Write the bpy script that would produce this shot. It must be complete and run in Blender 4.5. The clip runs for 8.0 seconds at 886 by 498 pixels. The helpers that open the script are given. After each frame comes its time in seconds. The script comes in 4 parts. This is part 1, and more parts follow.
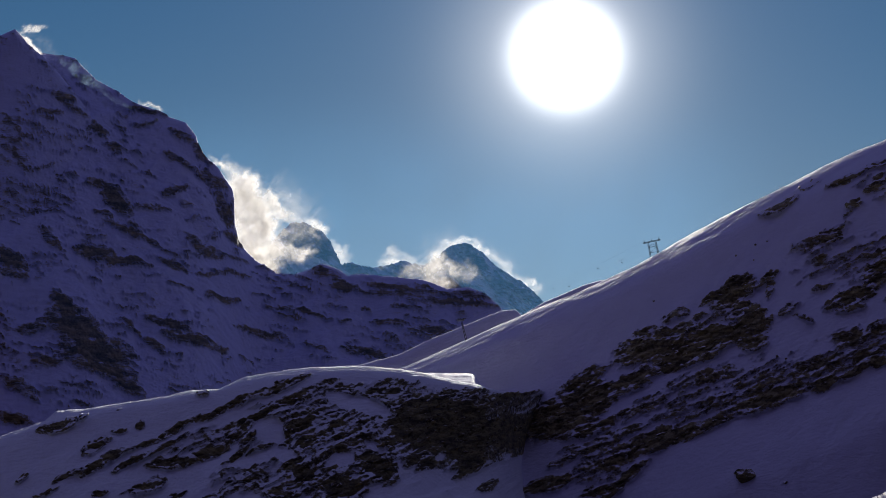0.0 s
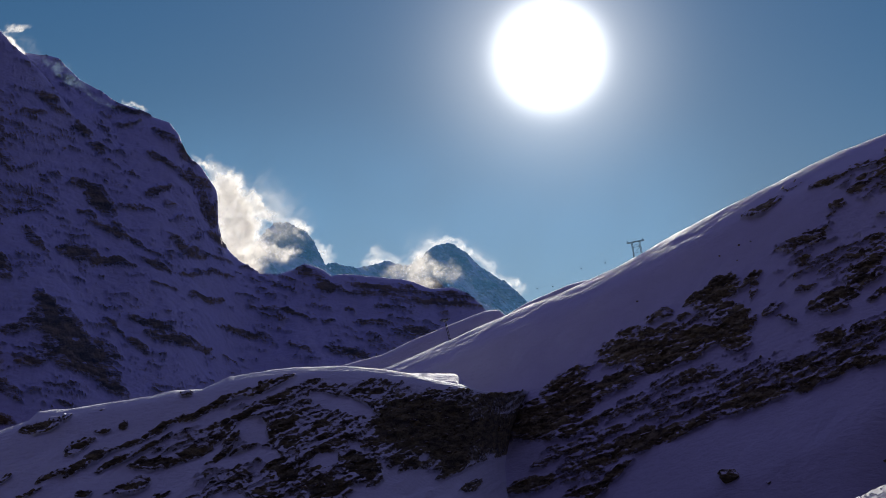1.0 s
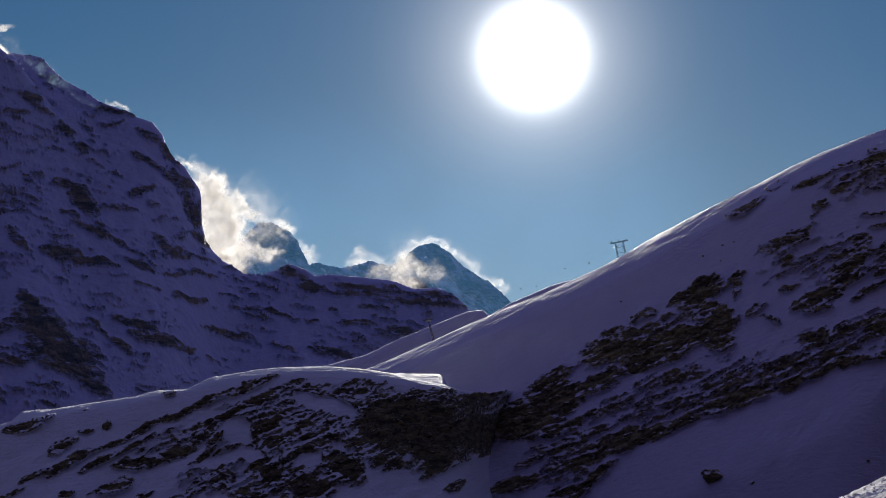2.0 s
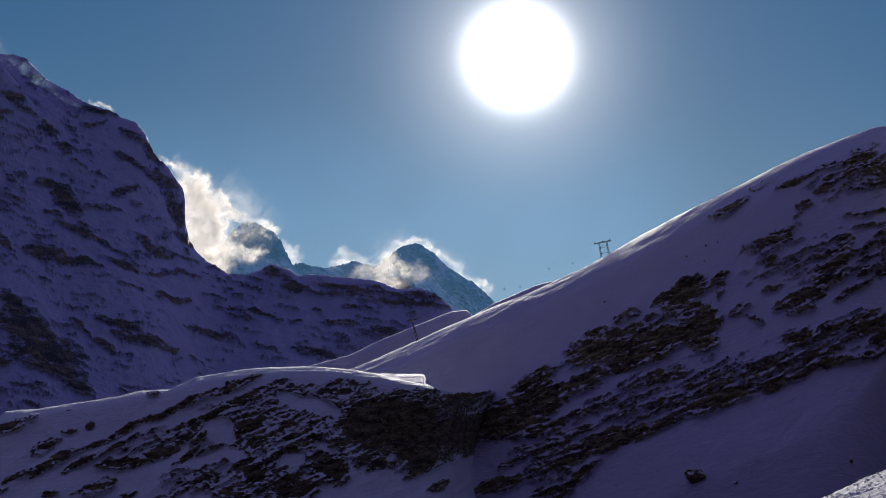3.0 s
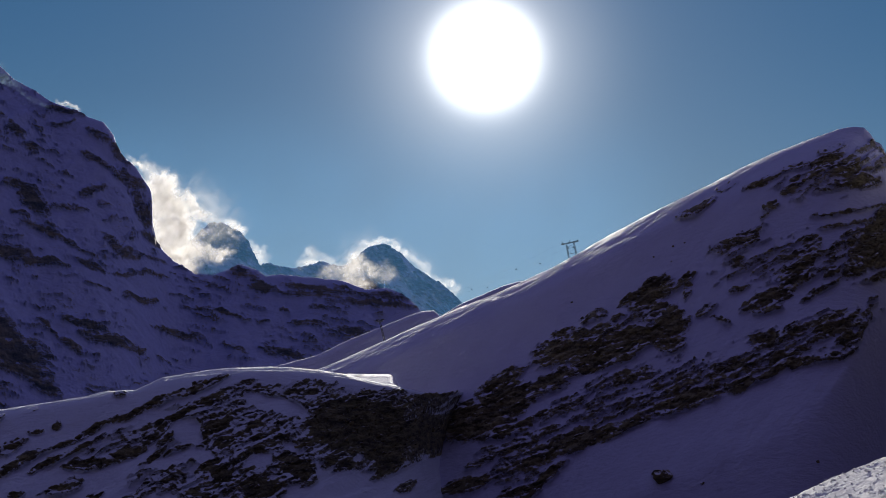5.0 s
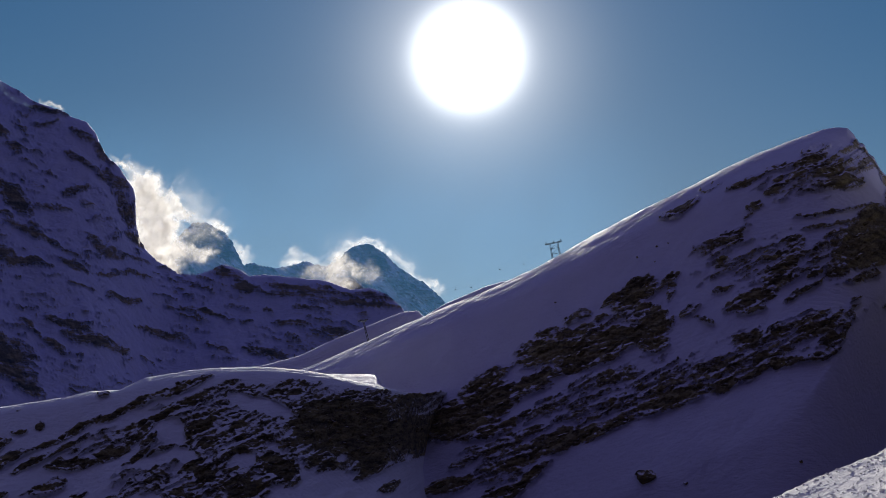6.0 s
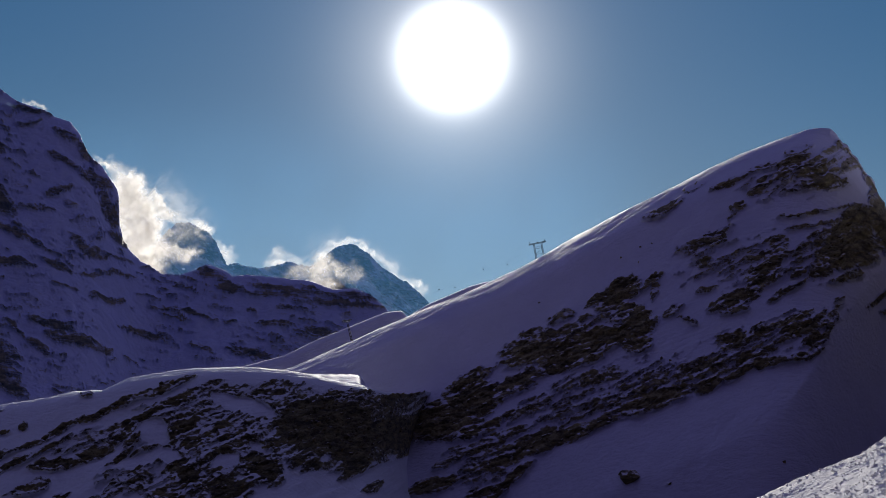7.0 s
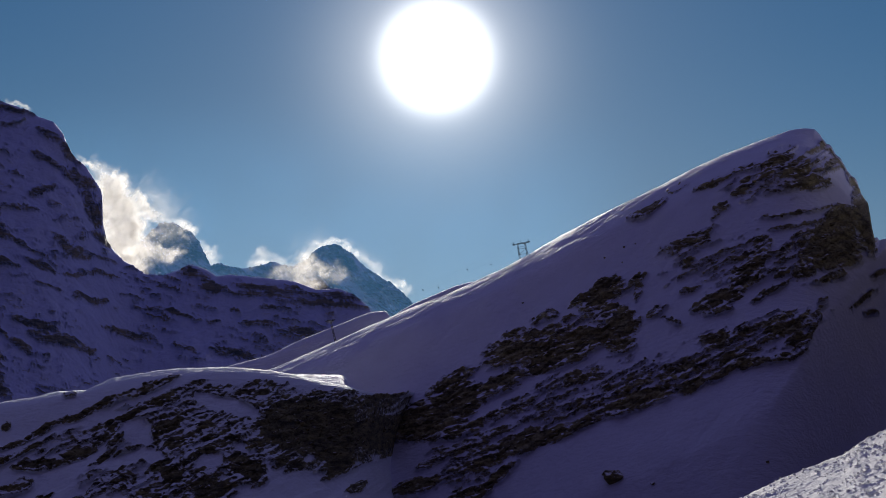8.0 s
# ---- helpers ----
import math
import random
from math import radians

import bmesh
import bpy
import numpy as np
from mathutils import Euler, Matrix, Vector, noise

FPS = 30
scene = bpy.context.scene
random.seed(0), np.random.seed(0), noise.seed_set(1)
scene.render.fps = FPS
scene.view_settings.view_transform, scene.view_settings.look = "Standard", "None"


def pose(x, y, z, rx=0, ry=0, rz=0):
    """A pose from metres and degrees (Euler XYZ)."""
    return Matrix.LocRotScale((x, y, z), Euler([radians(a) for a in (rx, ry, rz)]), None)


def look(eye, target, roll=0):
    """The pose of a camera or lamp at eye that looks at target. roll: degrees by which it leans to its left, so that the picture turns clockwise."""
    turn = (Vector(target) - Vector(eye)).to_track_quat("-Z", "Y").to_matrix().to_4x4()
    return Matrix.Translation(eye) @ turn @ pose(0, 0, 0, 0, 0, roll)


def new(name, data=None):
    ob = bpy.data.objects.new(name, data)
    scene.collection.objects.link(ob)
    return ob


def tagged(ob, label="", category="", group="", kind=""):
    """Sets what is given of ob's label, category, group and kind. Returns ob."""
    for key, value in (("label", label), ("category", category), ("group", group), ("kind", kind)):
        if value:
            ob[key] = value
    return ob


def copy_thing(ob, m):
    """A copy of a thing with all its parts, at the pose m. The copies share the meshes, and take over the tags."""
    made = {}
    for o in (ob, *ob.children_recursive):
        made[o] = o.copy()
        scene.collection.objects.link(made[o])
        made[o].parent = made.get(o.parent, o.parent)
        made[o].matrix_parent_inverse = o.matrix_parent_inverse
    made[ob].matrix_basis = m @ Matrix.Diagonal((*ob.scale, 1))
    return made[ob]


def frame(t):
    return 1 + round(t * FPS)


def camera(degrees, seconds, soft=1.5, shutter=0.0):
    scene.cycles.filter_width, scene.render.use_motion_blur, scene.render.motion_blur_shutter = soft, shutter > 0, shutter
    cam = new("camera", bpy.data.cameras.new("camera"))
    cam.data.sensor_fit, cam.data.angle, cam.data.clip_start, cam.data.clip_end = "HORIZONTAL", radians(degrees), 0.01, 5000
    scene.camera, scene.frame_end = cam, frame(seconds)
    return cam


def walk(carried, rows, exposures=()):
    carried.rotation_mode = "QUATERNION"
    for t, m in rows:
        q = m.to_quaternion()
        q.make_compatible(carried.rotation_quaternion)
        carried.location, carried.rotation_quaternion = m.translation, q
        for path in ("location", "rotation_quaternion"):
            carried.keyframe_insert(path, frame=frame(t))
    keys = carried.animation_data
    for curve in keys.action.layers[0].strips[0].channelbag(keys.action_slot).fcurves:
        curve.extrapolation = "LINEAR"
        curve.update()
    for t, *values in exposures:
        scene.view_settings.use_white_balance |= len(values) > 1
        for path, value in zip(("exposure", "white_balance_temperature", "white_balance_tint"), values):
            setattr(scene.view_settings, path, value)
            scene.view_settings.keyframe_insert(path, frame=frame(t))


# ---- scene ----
# Winter mountains seen against a low sun. The camera stands on a snowy shoulder and turns slowly to the right.
cam = camera(20.0, 8.0, 0.8)
EYE = 1.7
# seconds, turn to the left, tilt up (degrees)
ROWS = [
    (0, 1.4893, 4.3445),
    (0.5, 1.3032, 4.3465),
    (1, 1.1171, 4.3484),
    (1.5, 0.9309, 4.3503),
    (3, 0.3724, 4.3561),
    (3.5, 0.1862, 4.3581),
    (4, -0.0, 4.36),
    (4.5, -0.1862, 4.3619),
    (6, -0.7448, 4.3677),
    (6.5, -0.9309, 4.3697),
    (7, -1.1171, 4.3716),
    (7.5, -1.3032, 4.3735),
    (8, -1.4893, 4.3755),
]
walk(cam, [(t, pose(0, 0, EYE, 90 + tilt, 0, turn)) for t, turn, tilt in ROWS], [(0.0, 1.35), (8.0, 1.35)])

# ---- sky and sun ----
SUN_TURN, SUN_UP = 1.33, 8.75          # degrees right of ahead (+y), degrees above level
sun_way = Vector((math.sin(radians(SUN_TURN)) * math.cos(radians(SUN_UP)), math.cos(radians(SUN_TURN)) * math.cos(radians(SUN_UP)), math.sin(radians(SUN_UP))))
lamp = bpy.data.lights.new("sun", "SUN")
lamp.energy, lamp.angle, lamp.color = 5.0, radians(0.55), (1.0, 0.95, 0.86)
sun = new("sun", lamp)
sun.matrix_world = look((0, 0, 400), Vector((0, 0, 400)) - sun_way)


def noise_node(N, L, where, scale, detail=5.0, rough=0.6, stretch=None, turn=(0, 0, 0)):
    tex = N("ShaderNodeTexNoise")
    tex.inputs["Scale"].default_value, tex.inputs["Detail"].default_value, tex.inputs["Roughness"].default_value = scale, detail, rough
    if stretch:
        mapping = N("ShaderNodeMapping")
        mapping.inputs["Scale"].default_value = stretch
        mapping.inputs["Rotation"].default_value = [radians(a) for a in turn]
        L(where, mapping.inputs["Vector"])
        where = mapping.outputs[0]
    L(where, tex.inputs["Vector"])
    return tex.outputs["Fac"]


def ramp_node(N, L, value, stops):
    r = N("ShaderNodeValToRGB")
    while len(r.color_ramp.elements) < len(stops):
        r.color_ramp.elements.new(0.5)
    for e, (at, c) in zip(r.color_ramp.elements, stops):
        e.position, e.color = at, (*c, 1)
    L(value, r.inputs["Fac"])
    return r.outputs["Color"]


def math_node(N, L, op, a, b):
    n = N("ShaderNodeMath")
    n.operation = op
    for k, v in enumerate((a, b)):
        if isinstance(v, (int, float)):
            n.inputs[k].default_value = v
        else:
            L(v, n.inputs[k])
    return n.outputs[0]


def build_world():
    world = bpy.data.worlds.new("sky")
    scene.world = world
    world.use_nodes = True
    nt = world.node_tree
    nt.nodes.clear()
    N, L = nt.nodes.new, nt.links.new
    out, bg = N("ShaderNodeOutputWorld"), N("ShaderNodeBackground")
    L(bg.outputs[0], out.inputs[0])
    sky = N("ShaderNodeTexSky")
    sky.sky_type, sky.sun_disc = "NISHITA", False
    sky.sun_elevation, sky.sun_rotation = radians(SUN_UP), radians(SUN_TURN)
    sky.altitude, sky.air_density, sky.dust_density, sky.ozone_density = 2300, 1.0, 0.0, 3.0
    coord = N("ShaderNodeTexCoord")
    unit = N("ShaderNodeVectorMath")
    unit.operation = "NORMALIZE"
    L(coord.outputs["Generated"], unit.inputs[0])
    dot = N("ShaderNodeVectorMath")
    dot.operation = "DOT_PRODUCT"
    L(unit.outputs[0], dot.inputs[0])
    dot.inputs[1].default_value = sun_way
    clamp = N("ShaderNodeClamp")
    L(dot.outputs["Value"], clamp.inputs["Value"])
    clamp.inputs["Min"].default_value = -1.0
    arc = N("ShaderNodeMath")
    arc.operation = "ARCCOSINE"
    L(clamp.outputs[0], arc.inputs[0])
    # clear air round the sun; farther off it deepens to violet blue, darkest overhead
    tint = N("ShaderNodeMix")
    tint.data_type, tint.blend_type = "RGBA", "MULTIPLY"
    tint.inputs["Factor"].default_value = 1.0
    L(sky.outputs[0], tint.inputs["A"])
    tint.inputs["B"].default_value = (*SKY_NEAR, 1)
    deep = ramp_node(N, L, math_node(N, L, "DIVIDE", arc.outputs[0], math.pi), SKY_DEEP)
    far_off = N("ShaderNodeMapRange")
    far_off.interpolation_type = "SMOOTHSTEP"
    L(arc.outputs[0], far_off.inputs["Value"])
    far_off.inputs["From Min"].default_value, far_off.inputs["From Max"].default_value = radians(13), radians(38)
    both = N("ShaderNodeMix")
    both.data_type = "RGBA"
    L(far_off.outputs[0], both.inputs["Factor"])
    L(tint.outputs["Result"], both.inputs["A"])
    L(deep, both.inputs["B"])
    last = both.outputs["Result"]
    # the dazzling disc and the bright air round it: radius in degrees, sharpness, colour
    for size, power, colour in GLOW:
        ratio = N("ShaderNodeMath")
        ratio.operation = "DIVIDE"
        L(arc.outputs[0], ratio.inputs[0])
        ratio.inputs[1].default_value = radians(size)
        raised = N("ShaderNodeMath")
        raised.operation = "POWER"
        L(ratio.outputs[0], raised.inputs[0])
        raised.inputs[1].default_value = power
        minus = N("ShaderNodeMath")
        minus.operation = "MULTIPLY"
        L(raised.outputs[0], minus.inputs[0])
        minus.inputs[1].default_value = -1.0
        fall = N("ShaderNodeMath")
        fall.operation = "EXPONENT"
        L(minus.outputs[0], fall.inputs[0])
        add = N("ShaderNodeMix")
        add.data_type, add.blend_type = "RGBA", "ADD"
        L(fall.outputs[0], add.inputs["Factor"])
        L(last, add.inputs["A"])
        add.inputs["B"].default_value = (*colour, 1)
        last = add.outputs["Result"]
    parts = N("ShaderNodeSeparateXYZ")
    L(unit.outputs[0], parts.inputs[0])
    low = math_node(N, L, "DIVIDE", parts.outputs["Z"], radians(HAZE[0]))
    pale = math_node(N, L, "EXPONENT", math_node(N, L, "MULTIPLY", math_node(N, L, "MULTIPLY", low, low), -1.0), 0.0)
    side = math_node(N, L, "DIVIDE", arc.outputs[0], radians(HAZE[1]))
    pale = math_node(N, L, "MULTIPLY", pale, math_node(N, L, "EXPONENT", math_node(N, L, "MULTIPLY", math_node(N, L, "MULTIPLY", side, side), -1.0), 0.0))
    add = N("ShaderNodeMix")
    add.data_type, add.blend_type = "RGBA", "ADD"
    L(pale, add.inputs["Factor"])
    L(last, add.inputs["A"])
    add.inputs["B"].default_value = (*HAZE[2], 1)
    last = add.outputs["Result"]
    L(last, bg.inputs["Color"])
    bg.inputs["Strength"].default_value = 0.038


SKY_NEAR = (0.21, 0.325, 0.395)
SKY_DEEP = ((0.2, (1.25, 1.38, 3.3)), (0.5, (0.48, 0.44, 1.26)), (0.86, (0.17, 0.14, 0.42)))
GLOW = ((1.03, 3.0, (30.0, 30.0, 30.0)), (1.9, 1.9, (6.0, 5.9, 5.8)), (4.6, 1.3, (1.3, 1.25, 1.2)))
HAZE = (5.5, 28.0, (1.5, 1.25, 1.4))          # pale air low under the sun: degrees up and aside, colour
build_world()


# ---- materials ----
def material(name):
    m = bpy.data.materials.new(name)
    m.use_nodes = True
    m.node_tree.nodes.clear()
    return m, m.node_tree.nodes.new, m.node_tree.links.new


def alpine(name, size, rock_dark, rock_pale, lean, snow=(0.84, 0.86, 0.90), ruffle=0.35, dust=0.5, edge_width=0.11, gloss=0.02):
    """Snow over layered rock. size: metres of the middling grain; lean: dip of the layers in degrees; dust: how much snow clings to the rock."""
    m, N, L = material(name)
    out = N("ShaderNodeOutputMaterial")
    where = N("ShaderNodeTexCoord").outputs["Object"]
    bare = N("ShaderNodeAttribute")
    bare.attribute_name = "bare_rock"
    # fine break-up of the snow's edge, along the layers
    layers = noise_node(N, L, where, 1.0 / size, 6.0, 0.65, (0.6, 0.6, 1.3), (0, lean, 0))
    grains = noise_node(N, L, where, 2.4 / size, 4.0, 0.65, (0.35, 0.6, 1.5), (0, lean, 0))
    wobble = math_node(N, L, "ADD", math_node(N, L, "MULTIPLY", math_node(N, L, "SUBTRACT", layers, 0.5), 0.9),
                       math_node(N, L, "MULTIPLY", math_node(N, L, "SUBTRACT", grains, 0.5), 1.5 * dust))
    edge = math_node(N, L, "ADD", bare.outputs["Fac"], wobble)
    edge_r = N("ShaderNodeMapRange")
    L(edge, edge_r.inputs["Value"])
    edge_r.inputs["From Min"].default_value, edge_r.inputs["From Max"].default_value = 0.50 - edge_width, 0.50 + edge_width
    cut = edge_r.outputs[0]
    # rock
    rock = N("ShaderNodeBsdfPrincipled")
    tone = noise_node(N, L, where, 0.35 / size, 7.0, 0.62, (0.5, 0.5, 2.2), (0, lean, 0))
    mottle = noise_node(N, L, where, 2.2 / size, 5.0, 0.7)
    L(ramp_node(N, L, math_node(N, L, "ADD", tone, math_node(N, L, "MULTIPLY", math_node(N, L, "SUBTRACT", mottle, 0.5), 0.5)), ((0.36, rock_dark), (0.56, [0.45 * a + 0.55 * b for a, b in zip(rock_dark, rock_pale)]), (0.74, rock_pale))), rock.inputs["Base Color"])
    rock.inputs["Roughness"].default_value = 0.85
    rock_bump = N("ShaderNodeBump")
    rock_bump.inputs["Strength"].default_value, rock_bump.inputs["Distance"].default_value = 1.0, 0.9 * size
    L(layers, rock_bump.inputs["Height"])
    L(rock_bump.outputs[0], rock.inputs["Normal"])
    # snow
    white = N("ShaderNodeBsdfPrincipled")
    patch = noise_node(N, L, where, 0.12 / size, 4.0)
    L(ramp_node(N, L, patch, ((0.3, [c * 0.93 for c in snow]), (0.7, snow))), white.inputs["Base Color"])
    white.inputs["Roughness"].default_value = 0.85
    white.inputs["Specular IOR Level"].default_value = gloss
    wind = noise_node(N, L, where, 0.8 / size, 6.0, 0.62, (0.45, 1.0, 1.0), (0, lean, 20))
    snow_bump = N("ShaderNodeBump")
    snow_bump.inputs["Strength"].default_value, snow_bump.inputs["Distance"].default_value = ruffle, 0.6 * size
    fine = noise_node(N, L, where, 3.2 / size, 4.0, 0.65, (0.35, 1.0, 1.0), (0, lean, 20))
    L(math_node(N, L, "ADD", wind, math_node(N, L, "MULTIPLY", fine, 0.2)), snow_bump.inputs["Height"])
    L(snow_bump.outputs[0], white.inputs["Normal"])
    mix = N("ShaderNodeMixShader")
    L(cut, mix.inputs[0])
    L(white.outputs[0], mix.inputs[1])
    L(rock.outputs[0], mix.inputs[2])
    L(mix.outputs[0], out.inputs[0])
    return m


def plume_material(name, lit, sky_lit, scale):
    """A thin sheet lit through by the sun: snow blown off a ridge, and the tinted haze sheets."""
    m, N, L = material(name)
    out = N("ShaderNodeOutputMaterial")
    where = N("ShaderNodeTexCoord").outputs["Object"]
    thick = N("ShaderNodeAttribute")
    thick.attribute_name = "thickness"
    through_light = N("ShaderNodeBsdfTranslucent")
    through_light.inputs["Color"].default_value = (*lit, 1)
    scatter = N("ShaderNodeBsdfDiffuse")
    scatter.inputs["Color"].default_value = (*sky_lit, 1)
    body = N("ShaderNodeMixShader")
    body.inputs[0].default_value = 0.2
    L(through_light.outputs[0], body.inputs[1])
    L(scatter.outputs[0], body.inputs[2])
    clear = N("ShaderNodeBsdfTransparent")
    wisp = noise_node(N, L, where, scale, 6.0, 0.6)
    amount = N("ShaderNodeMath")
    amount.operation, amount.use_clamp = "MULTIPLY", True
    L(thick.outputs["Fac"], amount.inputs[0])
    L(math_node(N, L, "ADD", math_node(N, L, "MULTIPLY", wisp, 0.6), 0.7), amount.inputs[1])
    mix = N("ShaderNodeMixShader")
    L(amount.outputs[0], mix.inputs[0])
    L(clear.outputs[0], mix.inputs[1])
    L(body.outputs[0], mix.inputs[2])
    L(mix.outputs[0], out.inputs[0])
    return m


def plain(name, colour, rough=0.6, metal=0.0, scale=4.0):
    m, N, L = material(name)
    out, b = N("ShaderNodeOutputMaterial"), N("ShaderNodeBsdfPrincipled")
    where = N("ShaderNodeTexCoord").outputs["Object"]
    L(ramp_node(N, L, noise_node(N, L, where, scale), ((0.3, [c * 0.7 for c in colour]), (0.7, [min(1, c * 1.2) for c in colour]))), b.inputs["Base Color"])
    b.inputs["Roughness"].default_value, b.inputs["Metallic"].default_value = rough, metal
    L(b.outputs[0], out.inputs[0])
    return m


hill_mat = alpine("hill_snow_and_rock", 1.3, (0.095, 0.08, 0.038), (0.50, 0.43, 0.20), 25, snow=(0.76, 0.77, 0.88), ruffle=0.8, dust=0.42, gloss=0.025)
ridge_mat = alpine("ridge_snow_and_rock", 1.1, (0.042, 0.036, 0.014), (0.34, 0.30, 0.12), 25, snow=(0.87, 0.92, 0.95), ruffle=1.0, dust=0.35, gloss=0.04)
# unseen valley ground, made stony and dark to cut bounced light
valley_mat = alpine("unseen_dark_ground_and_snow", 1.6, (0.035, 0.030, 0.022), (0.12, 0.10, 0.07), 0, snow=(0.84, 0.84, 0.88), ruffle=0.5)
# wall and summit snow carries the blue of distant air in its colour
wall_mat = alpine("blue_tinted_snow_and_rock", 4.5, (0.09, 0.068, 0.03), (0.42, 0.32, 0.14), -22, snow=(0.65, 0.69, 0.94), dust=0.45, edge_width=0.18, ruffle=0.8)
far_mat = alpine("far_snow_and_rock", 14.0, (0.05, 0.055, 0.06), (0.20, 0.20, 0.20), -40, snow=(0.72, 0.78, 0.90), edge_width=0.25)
bank_mat = alpine("packed_snow", 0.25, (0.2, 0.2, 0.2), (0.3, 0.3, 0.3), 10, snow=(0.86, 0.86, 0.85), ruffle=0.4, gloss=0.0)
plume_mat = plume_material("blown_snow", (0.50, 0.48, 0.45), (0.7, 0.72, 0.75), 0.08)
# dark blue copy of blown_snow: paints distance haze over the upper wall
upper_haze_mat = plume_material("blue_haze_over_wall", (0.07, 0.105, 0.15), (0.3, 0.45, 0.65), 0.08)
# tints for the sheets that stand in for blue distance haze
haze_mat = plume_material("painted_blue_haze", (0.10, 0.33, 0.66), (0.10, 0.33, 0.66), 0.004)
veil_mat = plume_material("painted_violet_haze", (0.07, 0.17, 0.62), (0.07, 0.17, 0.62), 0.004)
steel = plain("weathered_steel", (0.10, 0.105, 0.11), 0.55, 0.6)


def capped_stone():
    """Dark layered stone with snow on what faces up."""
    m, N, L = material("snow_capped_stone")
    out = N("ShaderNodeOutputMaterial")
    where = N("ShaderNodeTexCoord").outputs["Object"]
    b = N("ShaderNodeBsdfPrincipled")
    tone = noise_node(N, L, where, 0.7, 7.0, 0.65, (0.6, 0.6, 2.4))
    each = N("ShaderNodeObjectInfo")
    shade = math_node(N, L, "ADD", tone, math_node(N, L, "MULTIPLY", math_node(N, L, "SUBTRACT", each.outputs["Random"], 0.5), 0.25))
    facing = N("ShaderNodeNewGeometry")
    split = N("ShaderNodeSeparateXYZ")
    L(facing.outputs["Normal"], split.inputs[0])
    cover = N("ShaderNodeMapRange")
    L(math_node(N, L, "ADD", split.outputs["Z"], math_node(N, L, "MULTIPLY", noise_node(N, L, where, 2.2, 5.0, 0.7), 0.9)), cover.inputs["Value"])
    cover.inputs["From Min"].default_value, cover.inputs["From Max"].default_value = 1.10, 1.24
    mix = N("ShaderNodeMix")
    mix.data_type = "RGBA"
    L(cover.outputs[0], mix.inputs["Factor"])
    L(ramp_node(N, L, shade, ((0.3, (0.042, 0.035, 0.012)), (0.75, (0.36, 0.30, 0.11)))), mix.inputs["A"])
    mix.inputs["B"].default_value = (0.84, 0.84, 0.88, 1)
    L(mix.outputs["Result"], b.inputs["Base Color"])
    b.inputs["Roughness"].default_value = 0.85
    bump = N("ShaderNodeBump")
    bump.inputs["Strength"].default_value, bump.inputs["Distance"].default_value = 0.8, 0.4
    L(tone, bump.inputs["Height"])
    L(bump.outputs[0], b.inputs["Normal"])
    L(b.outputs[0], out.inputs[0])
    return m


stone_mat = capped_stone()


# ---- tools for terrain ----
def lattice(x, y, seed):
    """Smooth noise from -1 to 1 on a unit lattice."""
    ix, iy = np.floor(x).astype(np.int64), np.floor(y).astype(np.int64)
    fx, fy = x - ix, y - iy

    def corner(a, b):
        h = (a * 374761393 + b * 668265263 + seed * 974634777) & 0xFFFFFFFF
        h = ((h ^ (h >> 13)) * 1274126177) & 0xFFFFFFFF
        h = ((h ^ (h >> 16)) * 2246822519) & 0xFFFFFFFF
        h = h ^ (h >> 15)
        ang = (h & 0xFFFF) / 65536.0 * 2 * np.pi
        return np.cos(ang), np.sin(ang)

    def pull(a, b, dx, dy):
        gx, gy = corner(a, b)
        return gx * dx + gy * dy

    u, v = fx ** 3 * (fx * (fx * 6 - 15) + 10), fy ** 3 * (fy * (fy * 6 - 15) + 10)
    low = pull(ix, iy, fx, fy) * (1 - u) + pull(ix + 1, iy, fx - 1, fy) * u
    high = pull(ix, iy + 1, fx, fy - 1) * (1 - u) + pull(ix + 1, iy + 1, fx - 1, fy - 1) * u
    return (low * (1 - v) + high * v) * 1.5


def fbm(x, y, size, seed=0, octaves=5, gain=0.5):
    total, amp, norm = 0.0, 1.0, 0.0
    x, y = x / size, y / size
    for k in range(octaves):
        total = total + amp * lattice(x + 17.3 * k, y - 9.1 * k, seed + k)
        norm += amp
        amp *= gain
        x, y = 1.6 * x + 1.2 * y, 1.6 * y - 1.2 * x
    return total / norm * 1.4


def cells(x, y, size, seed):
    """Broken blocks: for each place its block's own number from 0 to 1, the offset from the block's middle, and the width to the next crack."""
    x, y = x / size, y / size
    ix, iy = np.floor(x).astype(np.int64), np.floor(y).astype(np.int64)
    first, second = np.full(x.shape, 9.0), np.full(x.shape, 9.0)
    own, off = np.zeros(x.shape), np.zeros(x.shape)
    for dx in (-1, 0, 1):
        for dy in (-1, 0, 1):
            h = ((ix + dx) * 374761393 + (iy + dy) * 668265263 + seed * 974634777) & 0xFFFFFFFF
            h = ((h ^ (h >> 13)) * 1274126177) & 0xFFFFFFFF
            h = h ^ (h >> 16)
            cx, cy = ix + dx + (h & 1023) / 1024.0, iy + dy + ((h >> 10) & 1023) / 1024.0
            d = np.maximum(np.abs(x - cx), np.abs(y - cy)) * 0.6 + np.hypot(x - cx, y - cy) * 0.4
            near = d < first
            second = np.where(near, first, np.minimum(second, d))
            own = np.where(near, ((h >> 20) & 1023) / 1023.0, own)
            off = np.where(near, y - cy, off)
            first = np.where(near, d, first)
    return own, off, second - first


def step(a, b, v):
    q = np.clip((v - a) / (b - a), 0, 1)
    return q * q * (3 - 2 * q)


def line(points, x):
    """Height along a line given by (x, height) pairs, with softly rounded corners."""
    px, pz = np.array([p[0] for p in points]), np.array([p[1] for p in points])
    return np.interp(x, px, pz)


